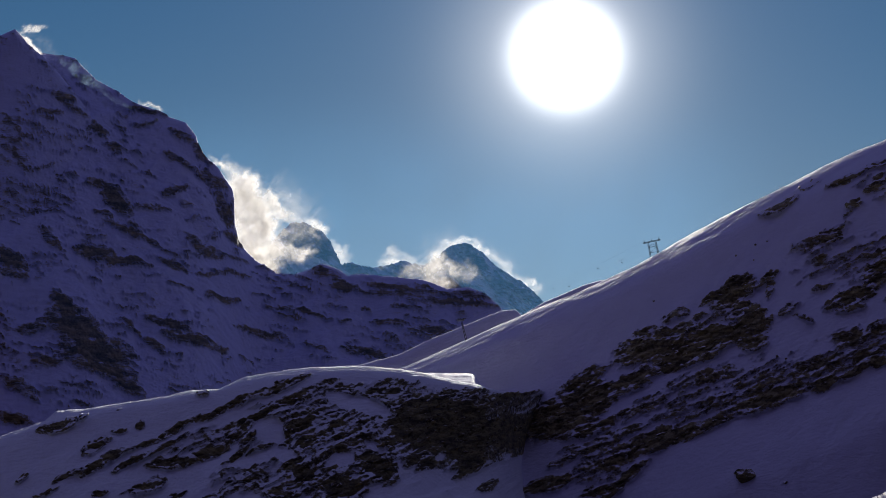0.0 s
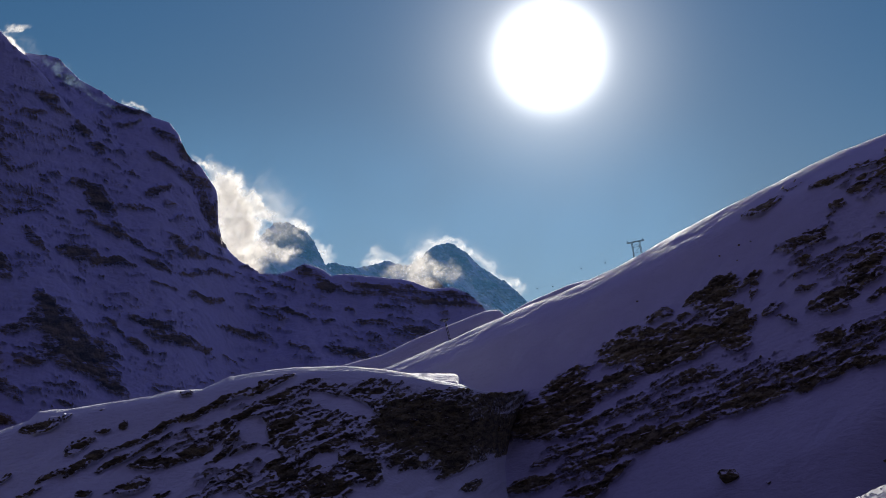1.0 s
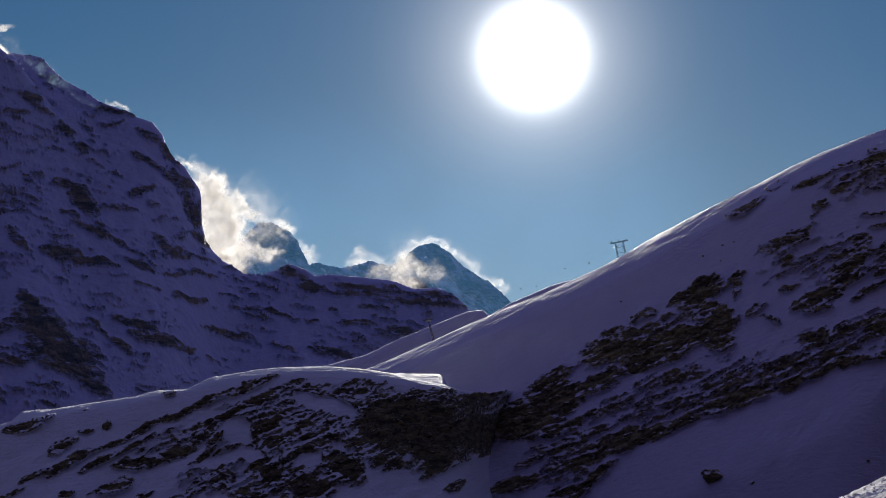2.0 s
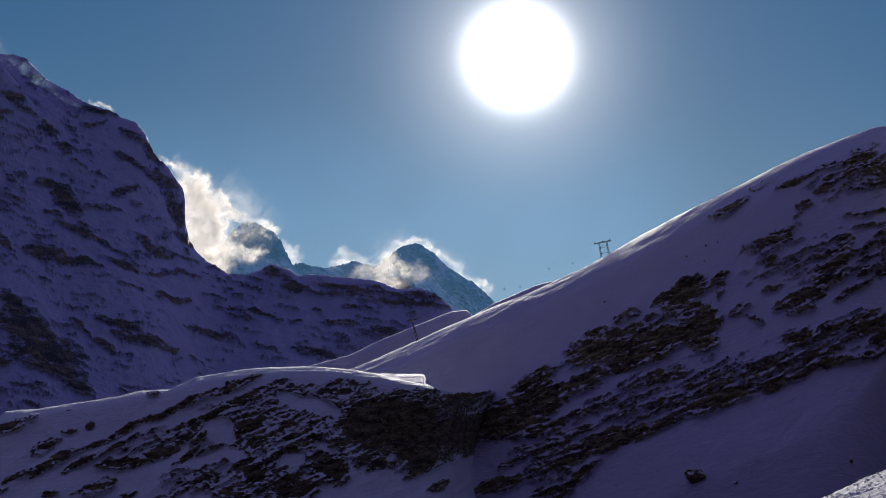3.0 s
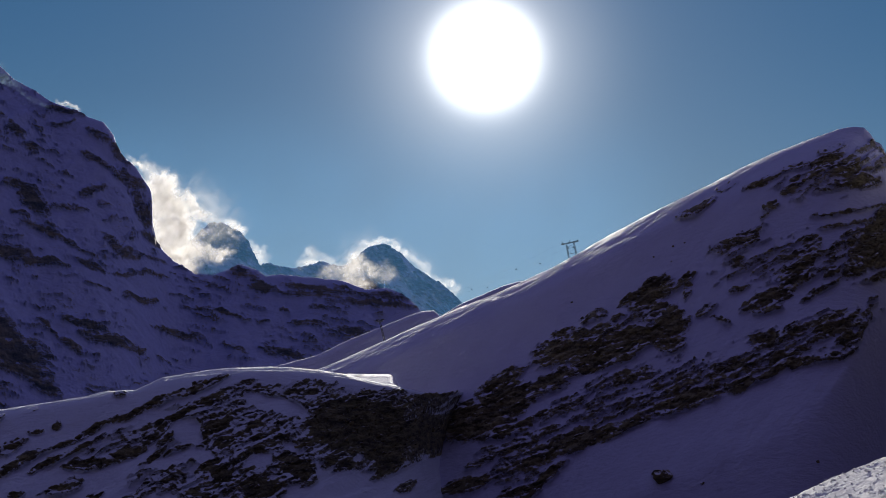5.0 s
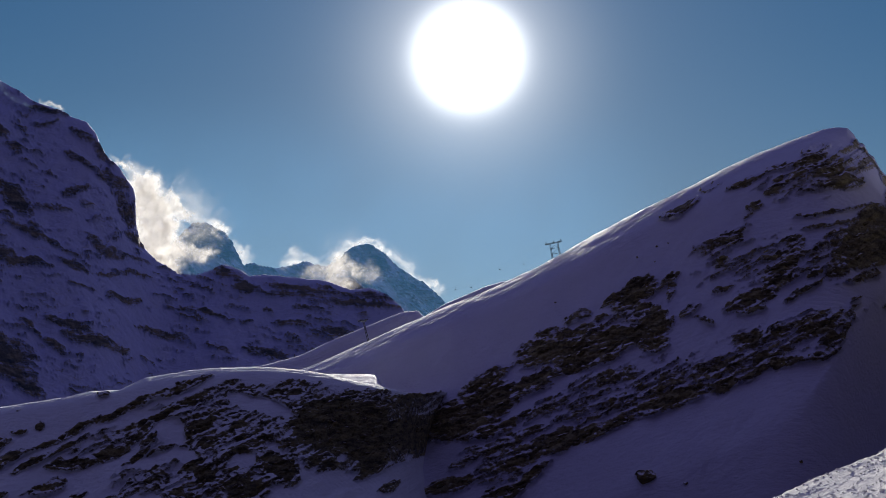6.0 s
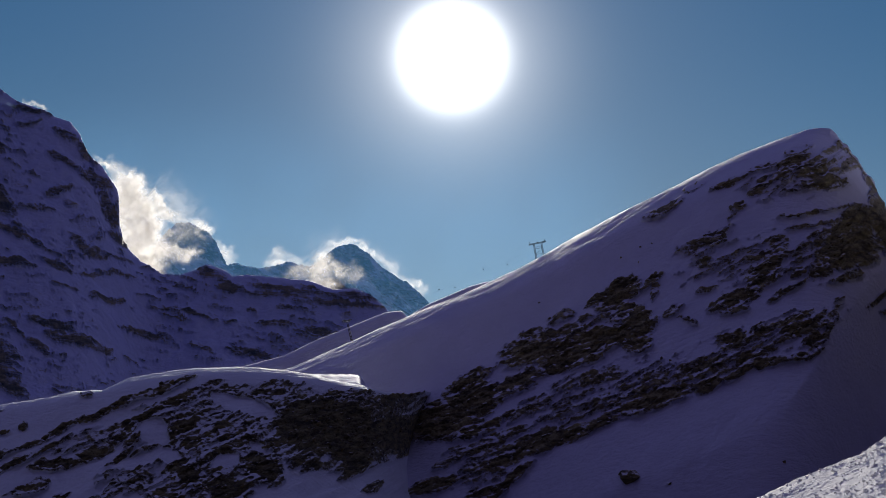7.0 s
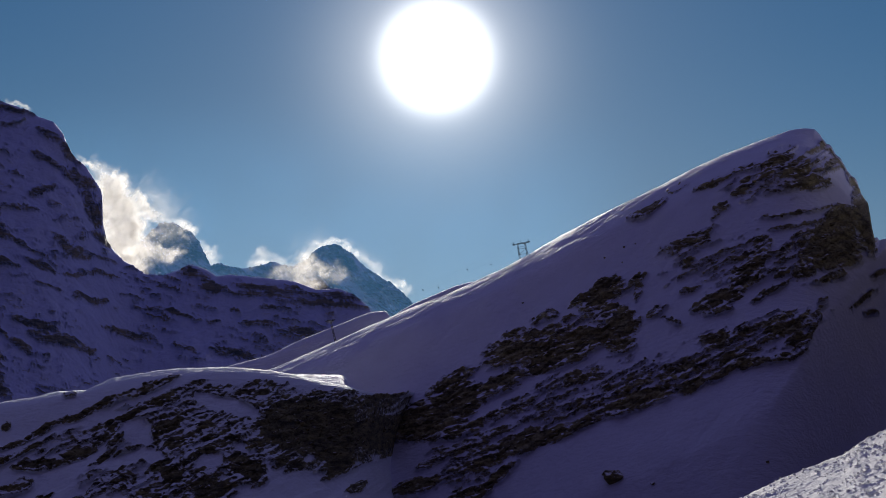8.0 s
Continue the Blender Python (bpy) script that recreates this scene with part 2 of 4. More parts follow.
def outcrop_field(groups, x, z):
    """How much bare rock crops out at (x, z): each outcrop has its middle, half length, half height, dip in degrees and weight;
    a weight below nought is a pocket of snow."""
    best, pockets = np.zeros_like(x), np.zeros_like(x)
    for group in groups:
        for cx, cz, a, b, dip, weight in group:
            c, s = math.cos(radians(dip)), math.sin(radians(dip))
            du, dv = (x - cx) * c + (z - cz) * s, (z - cz) * c - (x - cx) * s
            r = np.sqrt((du / a) ** 2 + (dv / b) ** 2)
            if weight > 0:
                best = np.maximum(best, weight * np.clip(1.5 - r, 0, 1))
            else:
                pockets = np.minimum(pockets, weight * np.clip(1.5 - r, 0, 1))
    return np.maximum(best + pockets, 0)


def sheet(name, P, bare, mat, attribute="bare_rock"):
    """A grid of places (rows, columns, 3) as one smooth mesh with one value a corner."""
    rows, cols = P.shape[:2]
    me = bpy.data.meshes.new(name)
    idx = np.arange(rows * cols).reshape(rows, cols)
    quads = np.stack([idx[:-1, :-1], idx[1:, :-1], idx[1:, 1:], idx[:-1, 1:]], -1).reshape(-1, 4)
    me.vertices.add(rows * cols)
    me.vertices.foreach_set("co", P.reshape(-1).astype(np.float32))
    me.loops.add(quads.size)
    me.loops.foreach_set("vertex_index", quads.reshape(-1).astype(np.int32))
    me.polygons.add(len(quads))
    me.polygons.foreach_set("loop_start", np.arange(0, quads.size, 4, dtype=np.int32))
    me.polygons.foreach_set("use_smooth", np.ones(len(quads), dtype=bool))
    me.update(calc_edges=True)
    at = me.attributes.new(attribute, "FLOAT", "POINT")
    at.data.foreach_set("value", bare.reshape(-1).astype(np.float32))
    me.materials.append(mat)
    return new(name, me)


def normals(P):
    n = np.cross(np.gradient(P, axis=1), np.gradient(P, axis=0))
    n /= np.linalg.norm(n, axis=2, keepdims=True) + 1e-9
    return n * np.sign(n[..., 2:3] + 1e-9)


def slope_drop(s, shoulder, radius, steep, blend):
    """Fall below the crest at s metres in front of it: a broad shoulder, then a steep face."""
    fine = np.arange(0, 1500, 0.5)
    g = np.minimum(fine, shoulder) / radius
    g = g + (steep - shoulder / radius) * step(shoulder, shoulder + blend, fine)
    fall = np.concatenate([[0], np.cumsum(g)[:-1] * 0.5])
    return np.where(s >= 0, np.interp(s, fine, fall), s * s / (2 * radius)), fine, fall


def soften(v, xs, width):
    """v along xs, smoothed over width metres."""
    d = xs[1] - xs[0]
    half = max(1, int(round(3 * width / d)))
    k = np.exp(-0.5 * (np.arange(-half, half + 1) * d / width) ** 2)
    return np.convolve(np.pad(v, half, mode="edge"), k / k.sum(), mode="valid")


def hillside(name, far, xs, s, crest, foot, groups, mat, dip, profile, apron, relief, seed, rough=1.0, roll=1.0, crest_noise=0.3, grain=1.0, setback=None, blur=9.0, scatter=0.0, ripple=0.14, cap=0.3, pull=0.0, foot_blur=3.0):
    """A slope that faces the viewer. Columns fan out from the viewer; crest and foot are lines (x, height above the eye)
    at the distance far; s: rows in metres in front of the crest; profile: shoulder, radius, steepness, blend; relief: depth of the ledges;
    setback: (x, metres) pairs by which the slope lies farther off than far, more so downhill by pull."""
    X, S = np.meshgrid(xs, s)
    top = line(crest, xs)
    top = top + crest_noise * fbm(xs, xs * 0 + seed, 9 * grain, seed + 40, 5, 0.6)
    broad = soften(top, xs, blur * grain)
    low = np.minimum(soften(line(foot, xs), xs, 2.5 * grain), broad - 0.5)
    fall, fine, table = slope_drop(S, *profile)
    s_foot = soften(np.interp(broad - low, table, fine), xs, foot_blur * grain)
    over = np.maximum(S - s_foot[None, :], 0)
    face_at_foot = np.interp(s_foot, fine, table)[None, :]
    fall = np.where(S > s_foot[None, :], face_at_foot + apron * over + (profile[2] - apron) * 2.0 * grain * (1 - np.exp(-over / (2.0 * grain))), fall)
    # the crest's notches fade out downhill, and nothing rises over the crest
    fade = step(0, 22 * grain, S)
    head = top[None, :] * (1 - fade) + broad[None, :] * fade
    wide, below = soften(top, xs, 4 * blur * grain)[None, :], step(0, 90 * grain, S - s_foot[None, :])
    head = head * (1 - below) + wide * below
    Y = far + (soften(line(setback, xs), xs, 4.0)[None, :] * (1 + pull * step(8, 70, S)) if setback else 0) - S
    head_fall = np.maximum(fall, head - top[None, :] + 0.25 * fall)
    u = X / far
    ref_x, ref_z = X, head - head_fall * far / Y
    # swells of the snow
    swell = roll * (fbm(X, S * 0.8, 38 * grain, seed, 4) * 1.0 + 0.42 * fbm(X + 0.6 * S, S / 1.6, 7 * grain, seed + 5, 5, 0.55)) * step(2, 45, S)
    swell = swell + ripple * (fbm(X / 7, S + 0.25 * X, 0.9 * grain, seed + 71, 5, 0.75) + 1.0 * fbm(X / 3, S, 6 * grain, seed + 75, 3)) * step(-1, 3, S)
    # bare rock: where outcrops lie, broken along the layers
    wx = ref_x + 1.2 * grain * fbm(ref_x, ref_z, 12 * grain, seed + 9, 4, 0.5)
    wz = ref_z + 0.9 * grain * fbm(ref_x, ref_z, 9 * grain, seed + 13, 4, 0.5)
    c, sn = math.cos(radians(dip)), math.sin(radians(dip))
    along, across = wx * c + wz * sn, wz * c - wx * sn
    base = outcrop_field(groups, 0.3 * ref_x + 0.7 * wx, 0.3 * ref_z + 0.7 * wz)
    base = np.maximum(base, scatter * (0.5 + 0.5 * fbm(ref_x, ref_z, 30 * grain, seed + 61, 4)))
    strata = fbm(along / 9, across, 2.4 * grain, seed + 45, 6, 0.62)
    streak = fbm(along / 6, across, 1.0 * grain, seed + 21, 4, 0.6)
    lump = fbm(along / 1.5, across, 5.0 * grain, seed + 27, 6, 0.62)
    big, big_off, crack = cells(along / 2.0, across, 2.0 * grain, seed + 101)
    small, small_off, chink = cells(along / 1.7, across, 0.9 * grain, seed + 103)
    under = step(0.5, 1.0, head_fall / (line(cap, xs)[None, :] if isinstance(cap, tuple) else cap))
    rock = step(0.26, 0.46, base + 0.36 * strata + 0.22 * streak + 0.10 * lump + 0.10 * (big - 0.5) + 0.05 * (small - 0.5)) * step(0.04, 0.20, base) * under
    # ledges jut out unevenly along the layers
    ledge = fbm(along / 3.2, across, 3.0 * grain, seed + 31, 6, 0.66)
    knob = 1 - np.abs(fbm(along / 2.0, across, 7.0 * grain, seed + 35, 6, 0.6))
    jut = rock * relief * (0.1 + 0.75 * strata + 0.5 * ledge + 0.6 * knob + 0.22 * streak + 0.35 * big + 0.4 * big_off + 0.12 * small + 0.14 * small_off - 0.25 * np.exp(-crack / 0.07) - 0.14 * np.exp(-chink / 0.12))
    Y2 = Y - 0.8 * jut
    Z = EYE + head * Y2 / far - head_fall + swell + 0.3 * jut
    P = np.stack([u * Y2, Y2, Z], -1)
    nz = normals(P)[..., 2]
    for _ in range(2):
        pad = np.pad(nz, 1, mode="edge")
        nz = (pad[:-2, 1:-1] + pad[2:, 1:-1] + pad[1:-1, :-2] + pad[1:-1, 2:] + 2 * nz) / 6
    solid = step(0.80, 1.10, base + 0.30 * lump + 0.15 * strata)
    dusting = fbm(along / 7, across, 1.9 * grain, seed + 83, 5, 0.6)
    up = step(0.60, 0.88, nz + 0.30 * dusting + 0.08 * lump + 0.04 * (small - 0.5))
    bare = rock * (0.64 + 0.36 * solid) * (1 - 0.9 * up * (1 - 0.65 * solid) * rough) + 0.10 * lump * rock
    # rock showing through thin snow round the outcrops
    thin = step(0.04, 0.40, base) * (1 - 0.5 * step(0.6, 0.9, nz)) * (0.42 + 0.42 * dusting + 0.30 * streak + 0.20 * lump) * under
    bare = np.maximum(bare, np.minimum(thin, 0.55))
    return sheet(name, P, bare, mat), P


# ---- right hill: snow slope with crags ----
hill_crest = [
    (-80.7, 15.9), (-62.8, 17.9), (-48.8, 21.5), (-36.8, 25.7), (-26.8, 30.1), (-16.8, 34.5), (-6.8, 38.9), (3.2, 43.3), (13.2, 47.8), (23.3, 51.2), 
    (33.3, 56.0), (43.3, 60.6), (53.4, 66.0), (63.5, 72.1), (73.5, 77.5), (83.6, 82.6), (93.7, 87.4), (103.8, 92.7), (113.9, 97.7), (124.0, 102.4), 
    (134.1, 106.2), (142.2, 109.3), (147.3, 110.9), (152.3, 111.7), (156.0, 111.5), (158.3, 109.3), (160.1, 105.8), (161.9, 105.0), (163.7, 101.8), 
    (165.5, 100.4), (167.8, 96.1), (171.4, 91.9), (173.1, 86.6), (175.1, 84.2), (176.2, 77.1), (177.3, 71.3), (184.0, 72.5), (196.1, 76.1), 
]
hill_foot = [
    (-80.4, -35.7), (-16.7, -23.8), (9.2, -20.9), (35.1, -16.3), (45.1, -10.9), (63.1, -3.0), (83.1, 7.6), (101.1, 15.9), (113.1, 17.9), (123.2, 23.5), 
    (133.2, 25.9), (147.3, 30.9), (154.4, 38.9), (159.5, 47.0), (163.6, 55.0), (168.7, 61.0), (173.8, 66.0), (176.1, 70.1), (196.1, 75.3), 
]
crag_band_a = [
    (49.4, 31.7, 10.6, 3.7, 3, 1.3), (59.5, 43.7, 5.1, 1.6, 25, 1), (50.9, 37.2, 6.5, 2.2, 10, 0.95), (55.4, 31.5, 14.4, 2.2, 14, 1.3),
    (65.5, 31.2, 12.9, 2.8, 20, 1.4), (75.5, 37.0, 10.6, 3.4, 8, 1.35), (69.5, 29.0, 3.7, 1.4, 15, 1), (79.6, 51.5, 7.6, 3.9, 33, 1.25),
    (86.9, 42.3, 5.8, 4.5, -31, 1.3), (80.6, 45.3, 7.5, 2.8, 18, 0.9), (86.6, 34.7, 5.3, 2.8, 13, 1.1), (73.6, 50.6, 6.4, 1.6, 28, 0.85),
    (91.2, 56.2, 5.0, 1.2, 39, 0.95), (92.5, 52.8, 3.2, 1.4, 72, 0.8), (99.2, 46.3, 3.8, 1.4, 39, 0.75),
]
crag_band_b = [
    (103.2, 42.9, 4.1, 1.0, -22, 0.65), (25.8, 20.8, 8.2, 2.6, 25, 1.1), (26.8, 14.0, 10.2, 5.5, 16, 1.45), (16.3, 6.7, 12.7, 6.3, 3, 1.4),
    (44.9, 21.8, 11.1, 2.0, 23, 1.25), (55.4, 24.9, 9.8, 1.6, 11, 1), (48.4, 11.6, 10.0, 3.0, 23, 0.62), (69.4, 22.0, 14.9, 3.0, 16, 0.62),
    (73.4, 15.0, 6.8, 2.6, 29, 0.6), (54.3, 2.4, 13.4, 1.8, 19, 0.6), (55.3, 0.3, 15.0, 3.0, 19, 1.35), (72.4, 6.1, 6.9, 1.6, 17, 1.2),
    (92.0, 15.0, 12.3, 3.0, 17, 1.4), (89.5, 19.8, 14.1, 1.4, 15, 0.72), (30.3, 3.5, 7.3, 2.2, 21, 1.05),
]
crag_band_c = [
    (39.3, 1.8, 8.0, 1.8, 16, 0.8), (29.3, -2.7, 9.9, 1.8, 12, 0.9), (38.3, -7.2, 9.5, 2.4, 20, 1), (40.3, -14.7, 8.8, 1.8, 42, 1.15),
    (13.4, -16.5, 8.2, 2.2, 17, 1.35), (19.3, -7.9, 6.1, 1.6, 24, 0.7), (31.3, -18.4, 5.9, 1.6, 18, 0.9), (45.4, 18.7, 8.0, 1.4, 20, 0.5),
]
foot_rocks_a = [
    (99.5, 17.0, 4.3, 2.6, 22, 1.2), (107.1, 24.8, 9.0, 2.2, 22, 0.95), (110.8, 19.6, 4.3, 2.0, 24, 1.1), (107.6, 27.0, 5.7, 1.4, 13, 0.65),
    (116.4, 25.2, 3.5, 1.6, 20, 0.95), (121.7, 23.6, 5.7, 1.2, 18, 1.25), (133.8, 27.0, 7.7, 1.4, 11, 1.25), (145.9, 29.9, 5.9, 1.6, 18, 1.05),
    (120.3, 35.1, 6.0, 3.0, 15, 0.95), (124.9, 28.3, 3.3, 2.2, 24, 1.15), (118.8, 37.5, 4.6, 1.0, 17, 0.7), (130.8, 30.5, 6.6, 1.0, 13, 0.75),
    (131.9, 37.3, 3.7, 1.4, 18, 0.85), (140.0, 41.3, 8.2, 1.2, 23, 1), (145.5, 39.2, 7.0, 2.4, 21, 1.25),
]
foot_rocks_b = [
    (142.0, 43.6, 8.2, 1.0, 24, 0.85), (149.8, 35.1, 4.4, 2.2, 20, 1), (151.6, 43.4, 5.8, 2.4, 17, 0.75), (155.4, 41.9, 6.6, 1.4, 67, 0.7),
    (158.5, 50.4, 2.8, 1.0, 24, 0.75), (121.9, 49.8, 8.8, 3.0, 20, 1.05), (120.4, 45.7, 4.9, 1.0, 8, 1), (131.5, 56.3, 5.4, 1.8, 14, 1.25),
    (132.1, 61.0, 6.7, 2.4, 27, 1.1), (134.2, 66.5, 6.2, 1.8, 22, 0.9), (137.2, 69.9, 4.4, 2.2, 29, 0.95), (140.1, 52.9, 8.8, 0.9, 33, 0.75),
    (143.7, 59.0, 3.4, 1.2, 31, 0.85), (141.1, 54.2, 5.9, 0.9, 24, 0.65), (111.3, 53.9, 4.2, 0.9, 23, 0.65),
]
foot_rocks_c = [
    (111.0, 70.3, 10.3, 3.2, 25, 0.6), (112.9, 63.3, 6.9, 1.8, 11, 0.55), (152.3, 60.5, 5.2, 3.7, 34, 0.58), (161.9, 58.3, 5.3, 1.4, 15, 0.85),
]
summit_rocks_a = [
    (96.4, 82.2, 6.8, 1.3, 27, 1.2), (107.1, 90.1, 4.7, 1.0, 22, 0.8), (119.7, 92.3, 6.6, 1.2, 25, 1.15), (130.4, 97.3, 5.8, 1.2, 18, 0.9),
    (130.8, 89.6, 4.7, 1.6, 30, 1), (131.4, 92.8, 3.3, 1.2, 45, 0.7), (143.1, 99.0, 5.9, 2.2, 24, 1.1), (144.2, 103.4, 5.4, 1.4, 20, 0.75),
    (151.2, 99.4, 4.2, 1.6, 10, 0.75), (153.7, 92.5, 7.2, 2.6, 0, 1.2), (151.7, 95.9, 8.7, 1.4, 7, 0.8), (156.3, 103.4, 3.1, 1.2, 16, 0.95),
    (162.4, 98.5, 4.8, 2.2, 23, 0.85), (161.1, 105.0, 3.9, 1.6, -12, 0.85), (165.7, 100.2, 4.6, 1.8, -56, 1.15),
]
summit_rocks_b = [
    (170.9, 90.9, 5.1, 1.6, -55, 1.1), (122.2, 83.2, 2.8, 1.6, 19, 0.95), (120.1, 79.5, 2.6, 0.9, 29, 0.65), (165.7, 79.5, 10.2, 3.4, 22, 1.3),
    (173.8, 78.8, 9.7, 3.2, -77, 1.35), (161.5, 69.4, 10.5, 5.3, 9, 1.45), (162.5, 64.3, 8.3, 2.8, 7, 1.45), (159.6, 75.6, 5.3, 2.6, 15, 1.1),
    (152.6, 82.1, 15.7, 0.7, 10, 0.62), (151.5, 77.5, 10.6, 0.8, 11, 0.78), (158.6, 79.3, 7.5, 0.7, 13, 0.65), (151.4, 74.0, 4.7, 1.0, 22, 0.85),
    (152.9, 69.5, 3.3, 1.4, 24, 0.95), (172.7, 50.3, 5.7, 0.9, 36, 1.15), (175.6, 45.8, 2.6, 0.9, 15, 0.95),
]
summit_rocks_c = [
    (178.9, 59.5, 2.9, 0.9, 23, 0.75),
]
thin_snow = [
    (72.5, 15.2, 36.0, 9.2, 20, 0.36), (125.8, 32.3, 35.3, 8.3, 22, 0.38), (135.2, 64.5, 32.7, 9.4, 8, 0.36), (147.6, 94.9, 24.1, 6.7, 17, 0.4),
    (34.3, -7.7, 16.1, 7.9, 18, 0.45), (62.5, 35.2, 29.4, 8.3, 21, 0.4),
]
hill_x = np.linspace(hill_crest[0][0], 196.0, 800)
hill_s = np.concatenate([np.linspace(-90, -4, 14), np.linspace(0, 90, 190), np.linspace(90.4, 235, 350), np.linspace(237, 420, 60)])
hill, hill_P = hillside("hill_right", 890.0, hill_x, hill_s, hill_crest, hill_foot, (crag_band_a, crag_band_b, crag_band_c, foot_rocks_a, foot_rocks_b, foot_rocks_c, summit_rocks_a, summit_rocks_b, summit_rocks_c, thin_snow,), hill_mat, 24,
                        (80, 620, 0.64, 14), 1.1, 2.5, 3, ripple=0.10, rough=1.0, roll=1.0, cap=((150, 0.3), (157, 0.05)), foot_blur=15.0)
tagged(hill, "steep snow hill with dark layered crags, shaded side", "hill", "", "structure")

# ---- added slope out of view past the hill's rocky end, swung towards the viewer to shade the hill's foot ----
beyond_crest = [(180.0, 69.0), (196.0, 75.0), (216.0, 92.0), (240.0, 122.0), (300.0, 170.0), (380.0, 205.0), (460.0, 225.0)]
beyond_foot = [(180.0, 50.0), (196.0, 52.0), (216.0, 30.0), (460.0, -20.0)]
# mostly bare dark rock, so the unseen slope throws little light back
beyond_rocks = [(260.0, 90.0, 60.0, 40.0, 35, 1.2), (340.0, 140.0, 80.0, 60.0, 35, 1.3), (420.0, 120.0, 90.0, 80.0, 30, 1.3), (300.0, 40.0, 70.0, 40.0, 20, 1.2)]
beyond_x = np.linspace(180.0, 460.0, 260)
beyond_s = np.concatenate([np.linspace(-90, -4, 8), np.linspace(0, 90, 60), np.linspace(92, 330, 120)])
beyond, beyond_P = hillside("added_shading_slope", 905.0, beyond_x, beyond_s, beyond_crest, beyond_foot, (beyond_rocks,), hill_mat, 24, (20, 300, 1.1, 14), 0.7, 3.0, 61,
                            setback=((196, 0), (216, -60), (240, -150), (300, -260), (380, -320), (460, -350)))
tagged(beyond, "added craggy slope out of view beyond the hill, shades its foot", "hill", "", "structure")

# ---- near rock ridge ----
ridge_crest = [
    (-149.7, -1.9), (-141.1, 1.3), (-129.4, 5.3), (-126.3, 8.1), (-116.9, 8.8), (-107.5, 10.3), (-94.9, 12.2), (-88.7, 13.8), (-80.8, 14.1), 
    (-73.0, 17.6), (-60.4, 19.6), (-54.1, 20.1), (-43.1, 20.7), (-35.2, 20.1), (-28.9, 19.5), (-22.7, 18.5), (-16.4, 16.9), (-8.5, 15.4), (-2.2, 13.6), 
    (4.1, 13.0), (10.4, 13.6), (18.2, 14.1), (27.7, 14.1), (34.0, 14.1), 
]
ridge_foot = [
    (-149.2, -34.3), (-63.2, -34.3), (-47.6, -18.7), (-35.1, -12.5), (-25.7, -8.6), (-10.0, -10.2), (-0.6, -9.1), (8.8, -5.5), (15.1, -1.6), 
    (33.9, 0.0), 
]
ridge_rocks_a = [
    (-63.0, 14.9, 7.2, 1.0, 22, 1.1), (-59.8, 11.0, 7.6, 1.7, 24, 1), (-66.1, 6.8, 5.5, 1.3, 19, 0.95), (-58.2, 3.6, 6.2, 2.4, 25, 1.15),
    (-55.8, -0.5, 5.4, 2.9, 22, 1.15), (-48.0, 14.6, 8.0, 2.1, 8, 0.85), (-45.6, 2.2, 8.9, 5.6, -14, 0.82), (-34.6, 13.6, 6.9, 1.4, -0, 1.25),
    (-33.0, 16.1, 8.3, 1.1, -0, 0.75), (-17.7, 3.1, 17.0, 9.1, -6, 1.55), (0.8, 1.6, 11.0, 5.3, 7, 1.55), (9.4, 3.2, 9.3, 4.6, 30, 1.55),
    (16.5, 9.4, 9.4, 4.3, 20, 1.5), (-14.1, 12.4, 5.4, 1.6, -0, 0.95), (-8.6, 8.4, 8.1, 2.6, -4, 0.82),
]
ridge_rocks_b = [
    (-36.9, -8.2, 6.5, 3.7, -37, 1.35), (-47.1, -14.4, 7.6, 3.0, 1, 1.3), (-56.5, -9.7, 4.7, 3.0, -24, 1.2), (-48.7, -3.3, 5.2, 1.3, 0, 0.95),
    (-63.6, -14.9, 4.6, 1.6, -5, 1.15), (-69.9, -11.7, 4.6, 1.3, 19, 0.95), (-59.7, -6.7, 4.3, 1.7, 28, 1.05), (-25.9, -7.0, 3.0, 0.9, 29, 1.25),
    (-20.8, -7.7, 4.2, 1.3, 20, 1.25), (-9.8, -8.2, 5.5, 1.4, 29, 1.3), (-11.8, -5.2, 6.3, 2.1, 0, 1.3), (-5.5, -13.6, 2.9, 1.1, 20, 0.9),
    (20.1, 14.7, 6.5, 3.0, 12, 1.35), (20.5, 18.9, 5.4, 1.4, 15, 0.95), (2.4, 12.7, 7.6, 1.1, 10, 1),
]
ridge_rocks_c = [
    (-47.1, -9.6, 7.1, 1.4, -14, 0.7),
]
ridge_bands_a = [
    (-125.7, 3.7, 5.1, 1.2, 20, 1.3), (-118.0, 6.7, 1.6, 0.8, 38, 1.05), (-108.6, 9.1, 1.2, 0.5, 18, 0.7), (-115.1, -1.4, 4.4, 1.4, 31, 1.1),
    (-109.1, 3.3, 2.3, 0.9, 11, 0.8), (-103.1, 4.5, 1.2, 0.8, 20, 1.25), (-85.2, 12.6, 1.6, 0.6, 9, 0.9), (-122.8, -10.0, 5.4, 0.9, 23, 1),
    (-115.3, -7.7, 3.9, 1.3, 37, 1.3), (-110.2, -4.2, 3.9, 1.1, 25, 1.2), (-101.2, -0.7, 9.1, 0.9, 19, 1.05), (-91.7, 3.4, 5.1, 1.0, 22, 1.2),
    (-83.4, 6.2, 5.3, 0.9, 17, 1.05), (-75.6, 9.9, 3.9, 1.0, 27, 1.05), (-69.3, 12.7, 3.7, 0.9, 22, 0.95),
]
